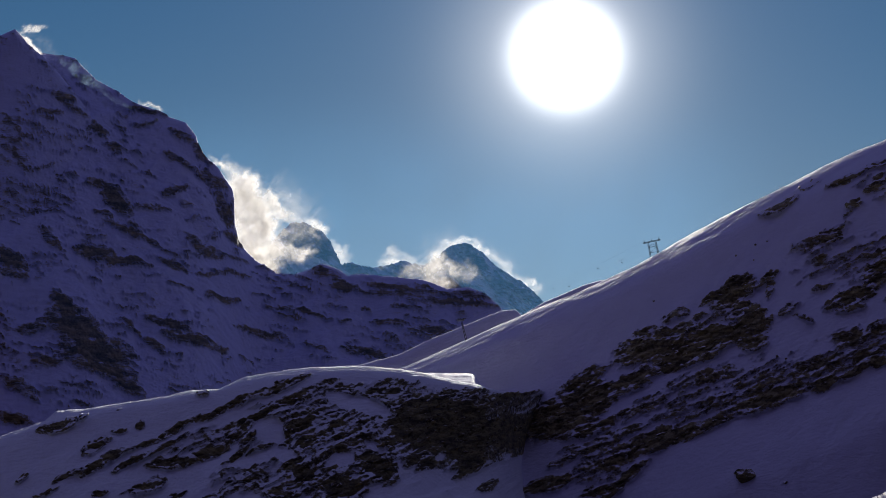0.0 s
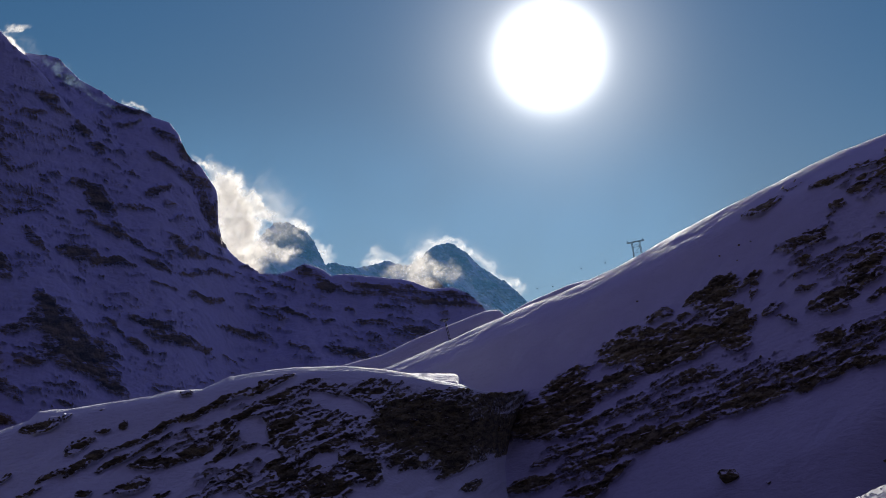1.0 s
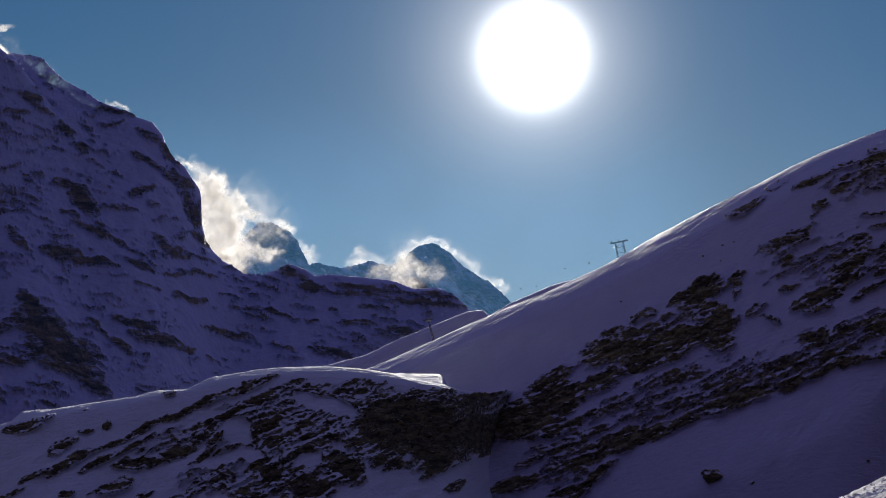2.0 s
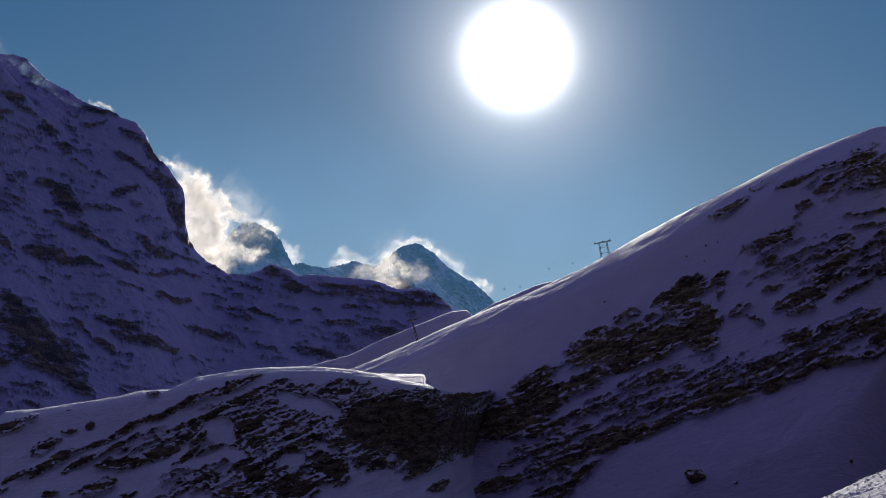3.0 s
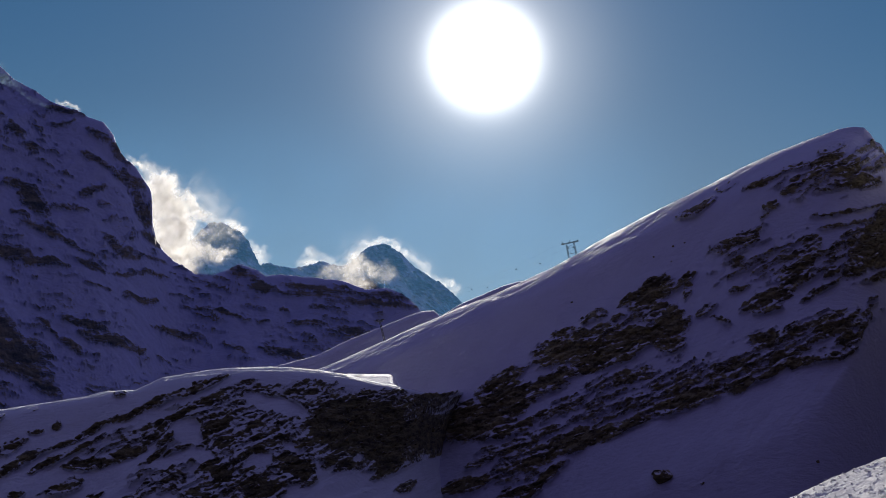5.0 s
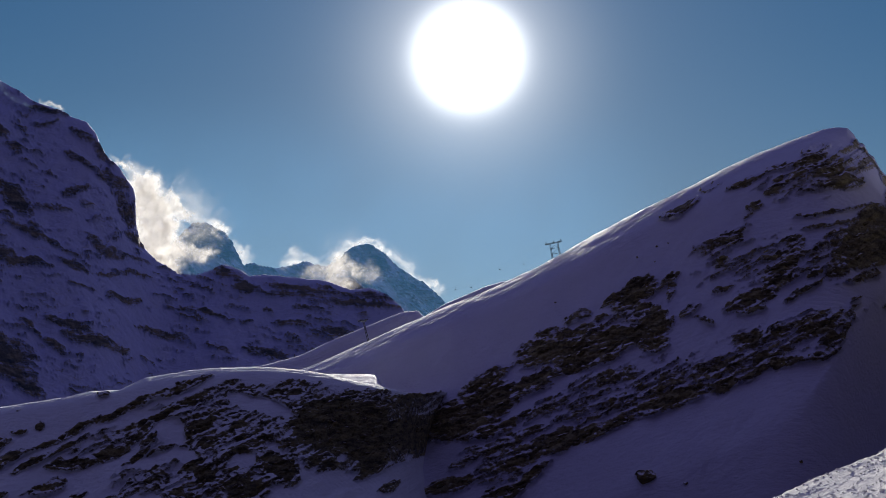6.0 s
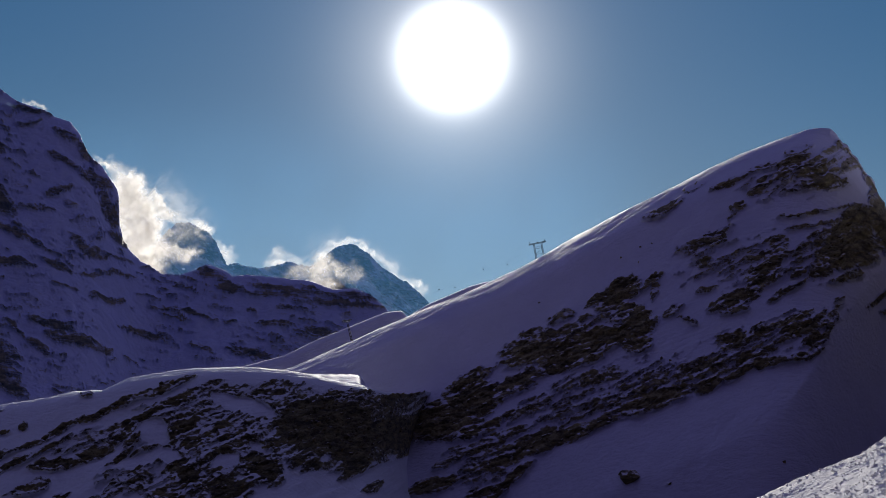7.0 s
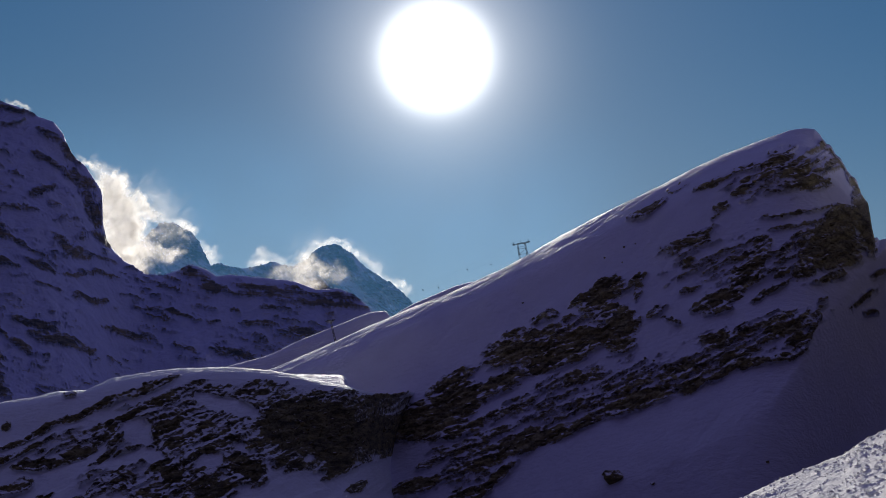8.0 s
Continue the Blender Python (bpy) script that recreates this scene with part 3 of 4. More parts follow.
ridge_bands_b = [
    (-105.1, -6.3, 5.1, 0.9, 25, 1.25), (-97.2, -2.8, 5.0, 0.9, 23, 0.95), (-91.3, 0.4, 3.7, 0.6, 27, 0.75), (-93.6, -6.5, 6.9, 1.3, 8, 1.3),
    (-83.4, -3.4, 5.8, 1.4, 26, 1.3), (-74.7, 2.0, 6.8, 1.2, 30, 1.1), (-77.1, 3.3, 5.2, 0.9, 15, 0.95), (-68.4, 6.8, 5.1, 1.4, 30, 1.15),
    (-75.9, -4.2, 4.5, 0.7, 35, 1.05), (-72.3, 0.4, 3.3, 1.3, 34, 1), (-68.4, -2.2, 4.4, 0.9, 18, 0.85), (-101.0, -13.1, 5.8, 1.1, 19, 1.05),
    (-98.7, -11.7, 2.7, 1.1, 31, 0.85), (-129.1, -15.0, 3.5, 0.6, 18, 1), (-135.4, -10.6, 2.3, 0.8, 40, 0.8),
]
ridge_bands_c = [
    (-92.3, -15.3, 2.5, 0.9, 27, 1.05), (-113.7, -15.6, 2.4, 0.7, 22, 0.9), (-71.5, -7.7, 4.4, 0.9, 18, 0.9), (-80.1, -14.9, 5.4, 1.3, 15, 0.95),
]
ridge_thin = [
    (-48.7, 1.4, 22.7, 12.2, 5, 0.55), (-37.7, 13.1, 17.3, 3.7, 3, 0.55), (-7.0, 9.6, 19.2, 6.2, 1, 0.55), (-66.0, -11.2, 14.6, 4.6, 0, 0.48),
    (-86.6, -0.2, 17.8, 4.0, 11, 0.36),
]
ridge_pockets = [
    (-41.0, 9.9, 7.7, 1.9, -21, -1.7), (-67.2, 2.4, 4.6, 2.2, -16, -1), (-62.1, -4.3, 3.0, 1.4, -15, -0.8), (-46.3, -6.2, 2.9, 1.3, 13, -0.8),
    (-69.2, -4.6, 4.1, 1.7, 22, -0.8), (-19.2, -6.1, 2.6, 0.8, 59, -1), (-38.5, -1.8, 2.1, 1.3, 0, -0.5),
]
ridge_x = np.linspace(ridge_crest[0][0], 33.8, 700)
ridge_s = np.concatenate([np.linspace(-70, -3, 12), np.linspace(0, 26, 90), np.linspace(26.4, 120, 280), np.linspace(121, 220, 40)])
ridge, ridge_P = hillside("rock_ridge", 700.0, ridge_x, ridge_s, ridge_crest, ridge_foot, (ridge_rocks_a, ridge_rocks_b, ridge_rocks_c, ridge_bands_a, ridge_bands_b, ridge_bands_c, ridge_thin, ridge_pockets,), ridge_mat, 26,
                          (16, 160, 0.52, 12), 0.30, 2.0, 23, roll=1.7, ripple=0.12, pull=1.6, rough=1.1, setback=((-30, 0), (-2, 16), (8, 58), (13, 106), (20, 175), (34, 280)), cap=((-40, 1.6), (-4, 1.6), (6, 0.3)))
tagged(ridge, "low rocky ridge of dark layered stone under wind-packed snow", "ridge", "", "structure")

# ---- sunlit tongue of snow in the saddle ----
tongue_crest = [
    (-50.2, 14.8), (-40.2, 17.5), (-33.4, 18.5), (-26.7, 19.2), (-23.1, 19.8), (-16.7, 19.6), (-12.5, 19.6), (-10.5, 19.4), (-9.5, 18.5),
    (-8.7, 17.0), (-8.0, 15.5), (-7.3, 14.1),
]
tongue_foot = [
    (-44.1, 3.3), (-5.3, 0.0), 
]
tongue_x = np.linspace(tongue_crest[0][0], tongue_crest[-1][0], 170)
tongue_s = np.concatenate([np.linspace(-12, -1, 8), np.linspace(0, 48, 120)])
tongue, tongue_P = hillside("snow_saddle", 745.0, tongue_x, tongue_s, tongue_crest, tongue_foot, (), hill_mat, 10, (14, 180, 0.10, 8), 0.1, 0.5, 211, roll=0.1, crest_noise=0.25, ripple=0.07, blur=0.6)
tagged(tongue, "flat sunlit tongue of snow in the saddle", "snow field", "", "structure")
# ---- snow ridges behind the hill ----
back_crest = [
    (-97.9, 14.5), (-76.2, 26.1), (-66.5, 31.5), (-47.1, 36.6), (-32.6, 43.6), (-20.4, 48.5), (-3.4, 55.3), (3.2, 56.0), (5.8, 53.3), (15.6, 59.2), 
    (22.1, 61.9), (31.9, 66.2), (39.2, 68.2), (45.3, 68.9), (55.0, 67.9), (67.1, 58.2), 
]
back_foot = [
    (-97.6, -28.9), (66.7, -28.9), 
]
back_x = np.linspace(back_crest[0][0], 66.0, 240)
back_s = np.concatenate([np.linspace(-80, -3, 10), np.linspace(0, 30, 30), np.linspace(31, 130, 60)])
back, back_P = hillside("snow_ridge_behind", 1080.0, back_x, back_s, back_crest, back_foot, (), hill_mat, 24, (3, 120, 0.6, 14), 0.3, 1.0, 51, crest_noise=0.15)
tagged(back, "shaded snow ridge behind the hill", "ridge", "", "structure")

# ---- great rock wall to the left ----
wall_crest = [
    (-657.8, 435.7), (-580.8, 417.8), (-498.0, 405.9), (-486.1, 404.1), (-465.5, 401.2), (-453.6, 398.8), (-441.7, 386.9), (-430.9, 376.2), 
    (-411.9, 365.5), (-391.2, 352.4), (-364.5, 341.8), (-352.7, 335.8), (-336.2, 330.5), (-326.0, 316.9), (-323.0, 308.0), (-317.0, 296.1), 
    (-302.2, 283.1), (-294.4, 270.7), (-287.3, 260.7), (-284.9, 251.8), (-286.5, 237.1), (-284.0, 222.4), (-280.4, 205.9), (-273.3, 197.6), 
    (-263.2, 185.9), (-239.7, 172.4), (-222.1, 171.2), (-207.5, 176.5), (-194.6, 182.9), (-175.2, 176.5), (-166.4, 169.4), (-151.8, 171.8), 
    (-116.6, 168.3), (-87.3, 165.3), (-63.8, 156.5), (-40.4, 157.7), (-25.8, 151.8), (-11.1, 140.1), (-6.4, 134.8), (9.4, 113.7), (67.8, 81.6), 
]
wall_foot = [
    (-648.2, -69.6), (-282.3, 11.6), (-130.7, 34.9), (67.7, 11.6), 
]
wall_steep_a = [
    (-424.0, 266.9, 14.4, 5.3, -14, 0.95), (-409.1, 251.5, 21.0, 8.9, -46, 1.15), (-420.7, 235.5, 11.4, 3.5, -28, 0.75), (-391.0, 216.2, 30.8, 4.4, -23, 0.95),
    (-429.2, 197.1, 20.9, 6.5, -13, 1.05), (-399.6, 186.4, 25.8, 4.1, -13, 1.05), (-476.6, 207.6, 16.8, 5.3, -36, 0.8), (-481.5, 241.6, 12.1, 4.1, 10, 0.65),
    (-458.2, 277.1, 11.4, 2.6, -7, 0.65), (-411.0, 300.1, 10.4, 4.7, -29, 0.65), (-432.0, 322.8, 19.4, 4.7, -40, 0.9), (-347.0, 260.8, 14.3, 5.3, 14, 0.7),
    (-334.5, 246.9, 7.9, 2.9, -18, 0.8), (-370.5, 242.8, 19.3, 3.5, -9, 0.65), (-341.4, 290.1, 21.1, 3.5, -26, 0.75),
]
wall_steep_b = [
    (-308.7, 271.9, 20.3, 6.5, -33, 0.68), (-295.8, 240.0, 21.7, 6.5, -69, 0.75), (-316.3, 295.7, 15.4, 5.3, -39, 0.75), (-377.3, 342.5, 19.4, 2.9, -14, 0.85),
    (-377.2, 329.7, 13.3, 3.5, 8, 0.65), (-341.6, 316.8, 15.0, 4.7, -26, 0.65), (-323.0, 206.9, 16.6, 5.3, -35, 0.6), (-305.2, 193.6, 13.9, 3.5, -21, 0.85),
    (-281.6, 186.5, 12.9, 2.3, -13, 0.7), (-347.9, 183.7, 16.0, 4.1, -23, 0.85), (-299.2, 173.3, 30.6, 2.4, -8, 0.8), (-284.7, 207.8, 11.4, 4.7, -36, 0.95),
    (-338.9, 161.0, 14.3, 2.3, -10, 0.7),
]
wall_low_a = [
    (-518.4, 184.3, 17.4, 8.9, -34, 1.3), (-516.1, 169.0, 15.1, 4.1, -10, 0.85), (-461.9, 137.9, 17.0, 7.7, -45, 1.15), (-449.0, 115.3, 31.0, 16.6, -30, 1.2),
    (-428.1, 89.4, 36.8, 16.6, -7, 1.2), (-419.1, 70.6, 30.1, 7.7, -10, 1.1), (-395.3, 54.2, 19.3, 5.9, -29, 1.15), (-493.3, 119.4, 20.3, 5.9, 9, 0.8),
    (-478.1, 79.2, 16.9, 5.3, -3, 0.85), (-454.2, 53.1, 16.3, 2.6, -16, 0.75), (-507.3, 55.5, 20.5, 7.1, -32, 0.9), (-512.7, 23.6, 17.6, 5.9, -14, 1.05),
    (-391.6, 120.5, 15.3, 2.4, -44, 0.95), (-366.9, 101.7, 13.0, 4.1, -34, 0.85), (-353.3, 122.2, 21.9, 4.7, -17, 0.95),
]
wall_low_b = [
    (-328.1, 104.6, 27.6, 6.5, -19, 1.05), (-301.0, 92.5, 11.0, 2.9, -19, 0.85), (-263.5, 112.1, 20.1, 3.5, -20, 0.95), (-297.5, 148.3, 18.4, 3.2, -19, 0.95),
    (-271.8, 82.8, 6.9, 2.1, -5, 0.9),
]
wall_bands_a = [
    (-191.8, 174.3, 18.9, 4.7, -18, 0.9), (-169.7, 158.7, 13.4, 4.1, -7, 1.05), (-116.9, 157.7, 36.5, 2.6, -9, 1.05), (-49.4, 151.7, 32.9, 2.1, -1, 0.9),
    (-51.8, 141.8, 37.0, 3.0, -6, 1.05), (-37.7, 147.6, 21.4, 2.3, -7, 0.85), (-122.7, 152.4, 30.6, 2.8, -7, 0.85), (-219.5, 131.4, 33.6, 2.6, -8, 0.9),
    (-169.6, 126.1, 6.8, 2.7, -6, 1), (-122.7, 124.3, 19.1, 3.2, -11, 1), (-146.2, 138.7, 6.6, 2.1, -9, 0.75), (-113.9, 139.5, 9.5, 2.2, -0, 0.9),
    (-77.3, 113.1, 21.0, 4.4, -9, 1.15), (-254.7, 109.8, 22.3, 2.9, -14, 0.9), (-198.8, 93.9, 13.5, 2.9, -19, 0.8),
]
wall_bands_b = [
    (-149.0, 92.4, 22.3, 4.1, -7, 0.9),
]
wall_x = np.linspace(-640.0, 66.0, 720)
wall_s = np.concatenate([np.linspace(-160, -8, 10), np.linspace(-1.2, 1.2, 9), np.linspace(2, 50, 25), np.linspace(52, 560, 330), np.linspace(566, 900, 40)])
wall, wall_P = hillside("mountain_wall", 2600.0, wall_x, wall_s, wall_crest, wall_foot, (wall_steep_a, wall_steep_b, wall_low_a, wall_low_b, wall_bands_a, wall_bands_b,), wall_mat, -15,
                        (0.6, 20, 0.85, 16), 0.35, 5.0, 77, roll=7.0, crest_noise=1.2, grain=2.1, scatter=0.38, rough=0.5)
tagged(wall, "snow-covered mountain wall with dark rock bands in shade", "mountain", "", "structure")

peak_crest = [
    (-671.3, 363.4), (-590.0, 386.4), (-549.4, 399.1), (-520.5, 413.6), (-504.9, 420.0), (-497.2, 411.8), (-490.1, 403.0), (-476.6, 391.8), (-461.9, 377.2),
    (-448.9, 361.4), (-432.5, 340.3), (-414.7, 310.1), (-399.9, 275.2), (-385.0, 228.9), (-373.0, 176.9),
]
peak_foot = [
    (-663.9, -46.4), (-370.9, -46.2),
]
peak_rocks = [
    (-454.3, 350.6, 12.5, 4.6, -18, 0.7), (-467.2, 334.6, 18.7, 3.4, -0, 0.6), (-512.1, 324.0, 6.3, 4.6, -11, 0.7), (-481.4, 311.4, 15.8, 3.4, 4, 0.55),
    (-500.0, 287.1, 9.1, 3.4, -22, 0.65), (-505.9, 252.3, 6.3, 4.0, -37, 0.8), (-447.0, 340.7, 19.1, 3.4, -35, 0.7), (-472.3, 278.3, 12.9, 2.8, 14, 0.5),
]
peak_x = np.linspace(peak_crest[0][0], peak_crest[-1][0], 240)
peak_s = np.concatenate([np.linspace(-60, -5, 6), np.linspace(0, 420, 230)])
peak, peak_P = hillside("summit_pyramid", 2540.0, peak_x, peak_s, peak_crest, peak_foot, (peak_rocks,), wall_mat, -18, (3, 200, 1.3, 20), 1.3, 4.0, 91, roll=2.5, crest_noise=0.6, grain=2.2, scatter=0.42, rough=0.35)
tagged(peak, "pointed snowy summit in front of the wall", "mountain", "", "structure")

# ---- far peaks ----
far_crest = [
    (-517.2, 251.1), (-440.1, 299.7), (-401.7, 343.4), (-374.7, 371.7), (-348.5, 373.6), (-333.9, 362.9), (-319.3, 356.1), (-304.6, 338.5), 
    (-290.9, 307.4),
    (-285.6, 298.9), (-266.2, 300.8), (-251.6, 296.9), (-227.3, 295.9), (-203.0, 297.8), (-190.4, 302.6), (-177.8, 306.5), (-164.2, 300.6), (-149.6, 296.7),
    (-133.1, 302.5), (-119.6, 313.2), (-109.9, 323.9), (-99.2, 330.7), (-88.5, 334.5), (-76.9, 336.4), (-64.2, 333.5), (-52.6, 326.7), (-42.9, 319.8),
    (-32.3, 308.2), (-18.7, 294.5), (0.6, 281.9), (24.8, 268.2), (44.1, 251.7), (58.6, 236.2), (106.8, 206.1), (164.6, 172.2),
]
far_foot = [
    (-515.6, 77.0), (160.3, 77.0), 
]
far_rocks = [
    (-358.0, 343.4, 19.3, 25.1, -60, 1.1), (-324.0, 328.8, 29.0, 13.5, -50, 0.95), (-62.1, 314.2, 32.9, 19.3, -60, 0.8), 
    (-32.9, 280.2, 48.4, 11.6, -50, 0.75), (-91.1, 289.9, 29.0, 11.6, -60, 0.7), (-178.4, 294.8, 29.0, 7.7, 0, 0.6), 
]
far_x = np.linspace(-500.0, 150.0, 420)
far_s = np.concatenate([np.linspace(-100, -10, 5), np.linspace(-1.2, 1.2, 7), np.linspace(2, 260, 160)])
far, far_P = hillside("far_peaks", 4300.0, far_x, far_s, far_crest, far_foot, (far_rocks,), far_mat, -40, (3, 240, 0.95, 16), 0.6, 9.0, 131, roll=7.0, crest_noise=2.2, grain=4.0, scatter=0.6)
tagged(far, "distant snowy peaks in blue air", "mountain", "", "structure")


# ---- ground ----
def ground():
    xs = np.concatenate([np.linspace(-5000, -400, 24), np.linspace(-380, 380, 60), np.linspace(400, 5000, 24)])
    ys = np.concatenate([np.linspace(-5000, -200, 20), np.linspace(-180, 900, 90), np.linspace(950, 5000, 30)])
    X, Y = np.meshgrid(xs, ys)
    D = np.hypot(X, Y)
    # a shallow hollow ahead, the valley beyond it, and a long slope falling away behind the viewer
    Z = -15 * step(30, 330, Y) - 6 * step(330, 480, Y) - 34 * step(480, 900, Y) - 70 * step(900, 2400, Y)
    # the unseen slope behind is tilted out of the sun against bounce
    Z = Z - 0.26 * np.clip(-Y - 25, 0, 3200) + 3.0 * fbm(X, Y, 160, 7, 4) * step(120, 400, D)
    # bare dark stone added out of view, so lit ground reflects little
    ob = sheet("ground", np.stack([X, Y, Z], -1), (0.86 + 0.12 * fbm(X, Y, 60, 17, 3)) * step(70, 130, D), valley_mat)
    return tagged(ob, "wide unseen valley ground under patchy snow, made stony to cut bounce", "ground", "", "structure")


ground()


# ---- near snow bank ----
bank_crest = [
    (9.23, -3.21), (11.03, -2.02), (11.39, -1.82), (12.83, -1.18), (14.0, -0.75), (14.81, -0.39), (15.36, 0.0), (16.13, 0.34), (17.53, 0.98), 
    (19.15, 1.61), 
]


def snow_bank():
    far = 80.0
    xs = np.linspace(bank_crest[0][0], bank_crest[-1][0], 420)
    s = np.concatenate([np.linspace(-8, -0.2, 16), np.linspace(0, 30, 400), np.linspace(30.2, 48, 90)])
    X, S = np.meshgrid(xs, s)
    top = line(bank_crest, xs)
    Y = far - S
    x = X * Y / far
    broad = fbm(x, Y * 0.4, 3.0, 5, 5, 0.55)
    heaps = 1 - np.abs(fbm(x, Y * 0.35, 1.6, 9, 6, 0.6))
    rubble, tip, crevice = cells(x, Y * 0.45, 0.26, 31)
    crumbs, _, _ = cells(x, Y * 0.5, 0.11, 37)
    loose = step(-0.15, 0.25, fbm(x, Y * 0.4, 1.7, 43, 4))
    Z = EYE + top[None, :] * Y / far - np.where(S > 0, S * 0.092 + S * S / 2600, S * S / 60) + 0.08 * broad + 0.09 * heaps + loose * (0.035 * rubble + 0.02 * tip + 0.02 * crumbs) + 0.02 * fbm(x, Y * 0.6, 0.22, 23, 4, 0.65) - 0.12
    ob = sheet("near_snow_bank", np.stack([x, Y, Z], -1), X * 0, bank_mat)
    return tagged(ob, "sunlit bank of churned lumpy snow", "snow bank", "", "structure"), np.stack([x, Y, Z], -1)


bank, bank_P = snow_bank()


# ---- snow blown off the ridges ----
def plume(name, far, box, blobs, seed, layers=2, grain=24.0, mat=plume_mat, label="bright backlit cloud of wind-blown snow, or painted blue haze"):
    """Thin billowing sheets, one behind another, joined into one mesh; blobs as in outcrop_field."""
    x0, x1, z0, z1 = box
    step_m = far / 4446 * 2.2
    xs, zs = np.arange(x0, x1, step_m), np.arange(z0, z1, step_m)
    X, Z = np.meshgrid(xs, zs)
    allP, allT = [], []
    for k in range(layers):
        sd = seed + 100 * k
        wx = X + 0.7 * grain * fbm(X, Z, 2 * grain, sd, 5, 0.6)
        wz = Z + 0.7 * grain * fbm(X, Z, 2 * grain, sd + 3, 5, 0.6)
        body = outcrop_field((blobs,), wx, wz)
        wisps = fbm((0.77 * wx + 0.64 * wz) / 2.6, 0.77 * wz - 0.64 * wx, grain, sd + 7, 6, 0.68)
        thick = 0.85 * step(0, 1.05, body * 0.85 + 0.56 * wisps * step(0, 0.6, body) * (1 - 0.65 * step(0.55, 1.0, body)) - 0.10)
        edge = step(0, 0.08, (X - x0) / (x1 - x0)) * step(0, 0.08, (x1 - X) / (x1 - x0)) * step(0, 0.08, (Z - z0) / (z1 - z0)) * step(0, 0.08, (z1 - Z) / (z1 - z0))
        Y = far + k * grain + 0.8 * grain * fbm(X, Z, 2.5 * grain, sd + 11, 4)
        allP.append(np.stack([X * Y / far, Y, EYE + Z * Y / far], -1))
        allT.append(thick * edge)
    obs = [sheet(name, p, t, mat, "thickness") for p, t in zip(allP, allT)]
    root = new(name, None)
    for k, o in enumerate(obs):
        o.name = "snow_veil"
        o.parent = root
    return tagged(root, label, "blown snow", "", "stuff")


main_blobs = [
    (-309.3, 290.8, 20.9, 22.2, -45, 1.1), (-300.6, 264.5, 28.7, 30.0, -50, 1.2), (-293.8, 238.2, 26.1, 30.0, -50, 1.2), 
    (-293.6, 211.9, 32.6, 22.2, -30, 1.2), (-261.3, 262.5, 22.2, 10.4, -35, 0.75), (-267.5, 218.5, 26.1, 14.3, -15, 0.9), 
    (-238.0, 211.9, 19.6, 7.8, -10, 0.7), (-317.4, 313.8, 14.3, 10.4, -45, 0.7), (-274.5, 279.6, 19.6, 11.7, -40, 0.75), 
    (-225.1, 241.5, 15.7, 5.9, -50, 0.5), (-261.1, 241.5, 7.8, 13.0, 60, 0.5), (-261.3, 264.5, 62.0, 39.1, -42, 0.32), 
]
plume("blown_snow_cloud", 2900.0, (-400.0, -140.0, 180.0, 360.0), main_blobs, 201)
ridge_blobs = [
    (-144.8, 211.1, 13.5, 4.7, 20, 0.29), (-134.6, 217.2, 10.8, 8.1, 40, 0.35), (-104.2, 203.6, 22.9, 10.8, 10, 0.61), 
    (-87.2, 209.1, 16.2, 14.8, -50, 0.64), (-90.6, 190.8, 27.0, 8.1, 0, 0.58), (-56.8, 202.3, 9.5, 21.6, 80, 0.54), 
]
plume("blown_snow_cloud", 3000.0, (-254.0, -8.0, 161.0, 254.0), ridge_blobs, 241, 2, 20.0)
crown_blobs = [
    (-83.8, 348.0, 39.8, 8.9, 0, 0.65), (-111.7, 336.0, 25.8, 10.9, 35, 0.6), (-45.9, 334.0, 25.8, 8.9, -45, 0.65), 
    (-9.0, 303.0, 33.8, 8.9, -42, 0.65), (35.9, 273.1, 29.8, 8.9, -38, 0.6), (-303.1, 333.0, 23.9, 8.9, -60, 0.65), 
    (-343.2, 378.0, 23.9, 11.9, -40, 0.65), (-193.3, 318.0, 29.8, 11.9, 10, 0.65), (-58.8, 323.0, 99.4, 35.8, -22, 0.3), 
]
plume("blown_snow_cloud", 4420.0, (-430.0, 90.0, 210.0, 420.0), crown_blobs, 281, 2, 30.0)
summit_blobs = [
    (-487.4, 402.2, 16.6, 2.4, -45, 1), (-453.0, 364.8, 7.6, 2.3, -50, 1), (-466.9, 382.8, 8.0, 1.7, -39, 0.6), (-486.5, 420.0, 14.8, 3.4, 8, 0.5),
    (-491.7, 421.4, 7.8, 2.3, 9, 0.5), (-477.2, 399.8, 34.3, 14.5, -39, 0.2),
]
plume("snow_haze_plume", 2535.0, (-560.0, -380.0, 330.0, 470.0), summit_blobs, 301, 2, 7.0)
# blue haze painted as a tinted sheet over the wall's rounded top
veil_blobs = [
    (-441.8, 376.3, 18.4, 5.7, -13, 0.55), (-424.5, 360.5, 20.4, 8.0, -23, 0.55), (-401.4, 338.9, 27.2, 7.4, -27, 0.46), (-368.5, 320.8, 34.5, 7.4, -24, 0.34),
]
plume("snow_haze_plume", 2500.0, (-530.0, -290.0, 250.0, 440.0), veil_blobs, 321, 1, 7.0, mat=upper_haze_mat)
edge_blobs = [
    (-379.2, 351.8, 13.1, 1.8, -25, 0.6), (-306.9, 290.5, 13.1, 3.6, -45, 0.6), 
]
plume("snow_haze_plume", 2640.0, (-520.0, -270.0, 260.0, 430.0), edge_blobs, 311, 2, 14.0)


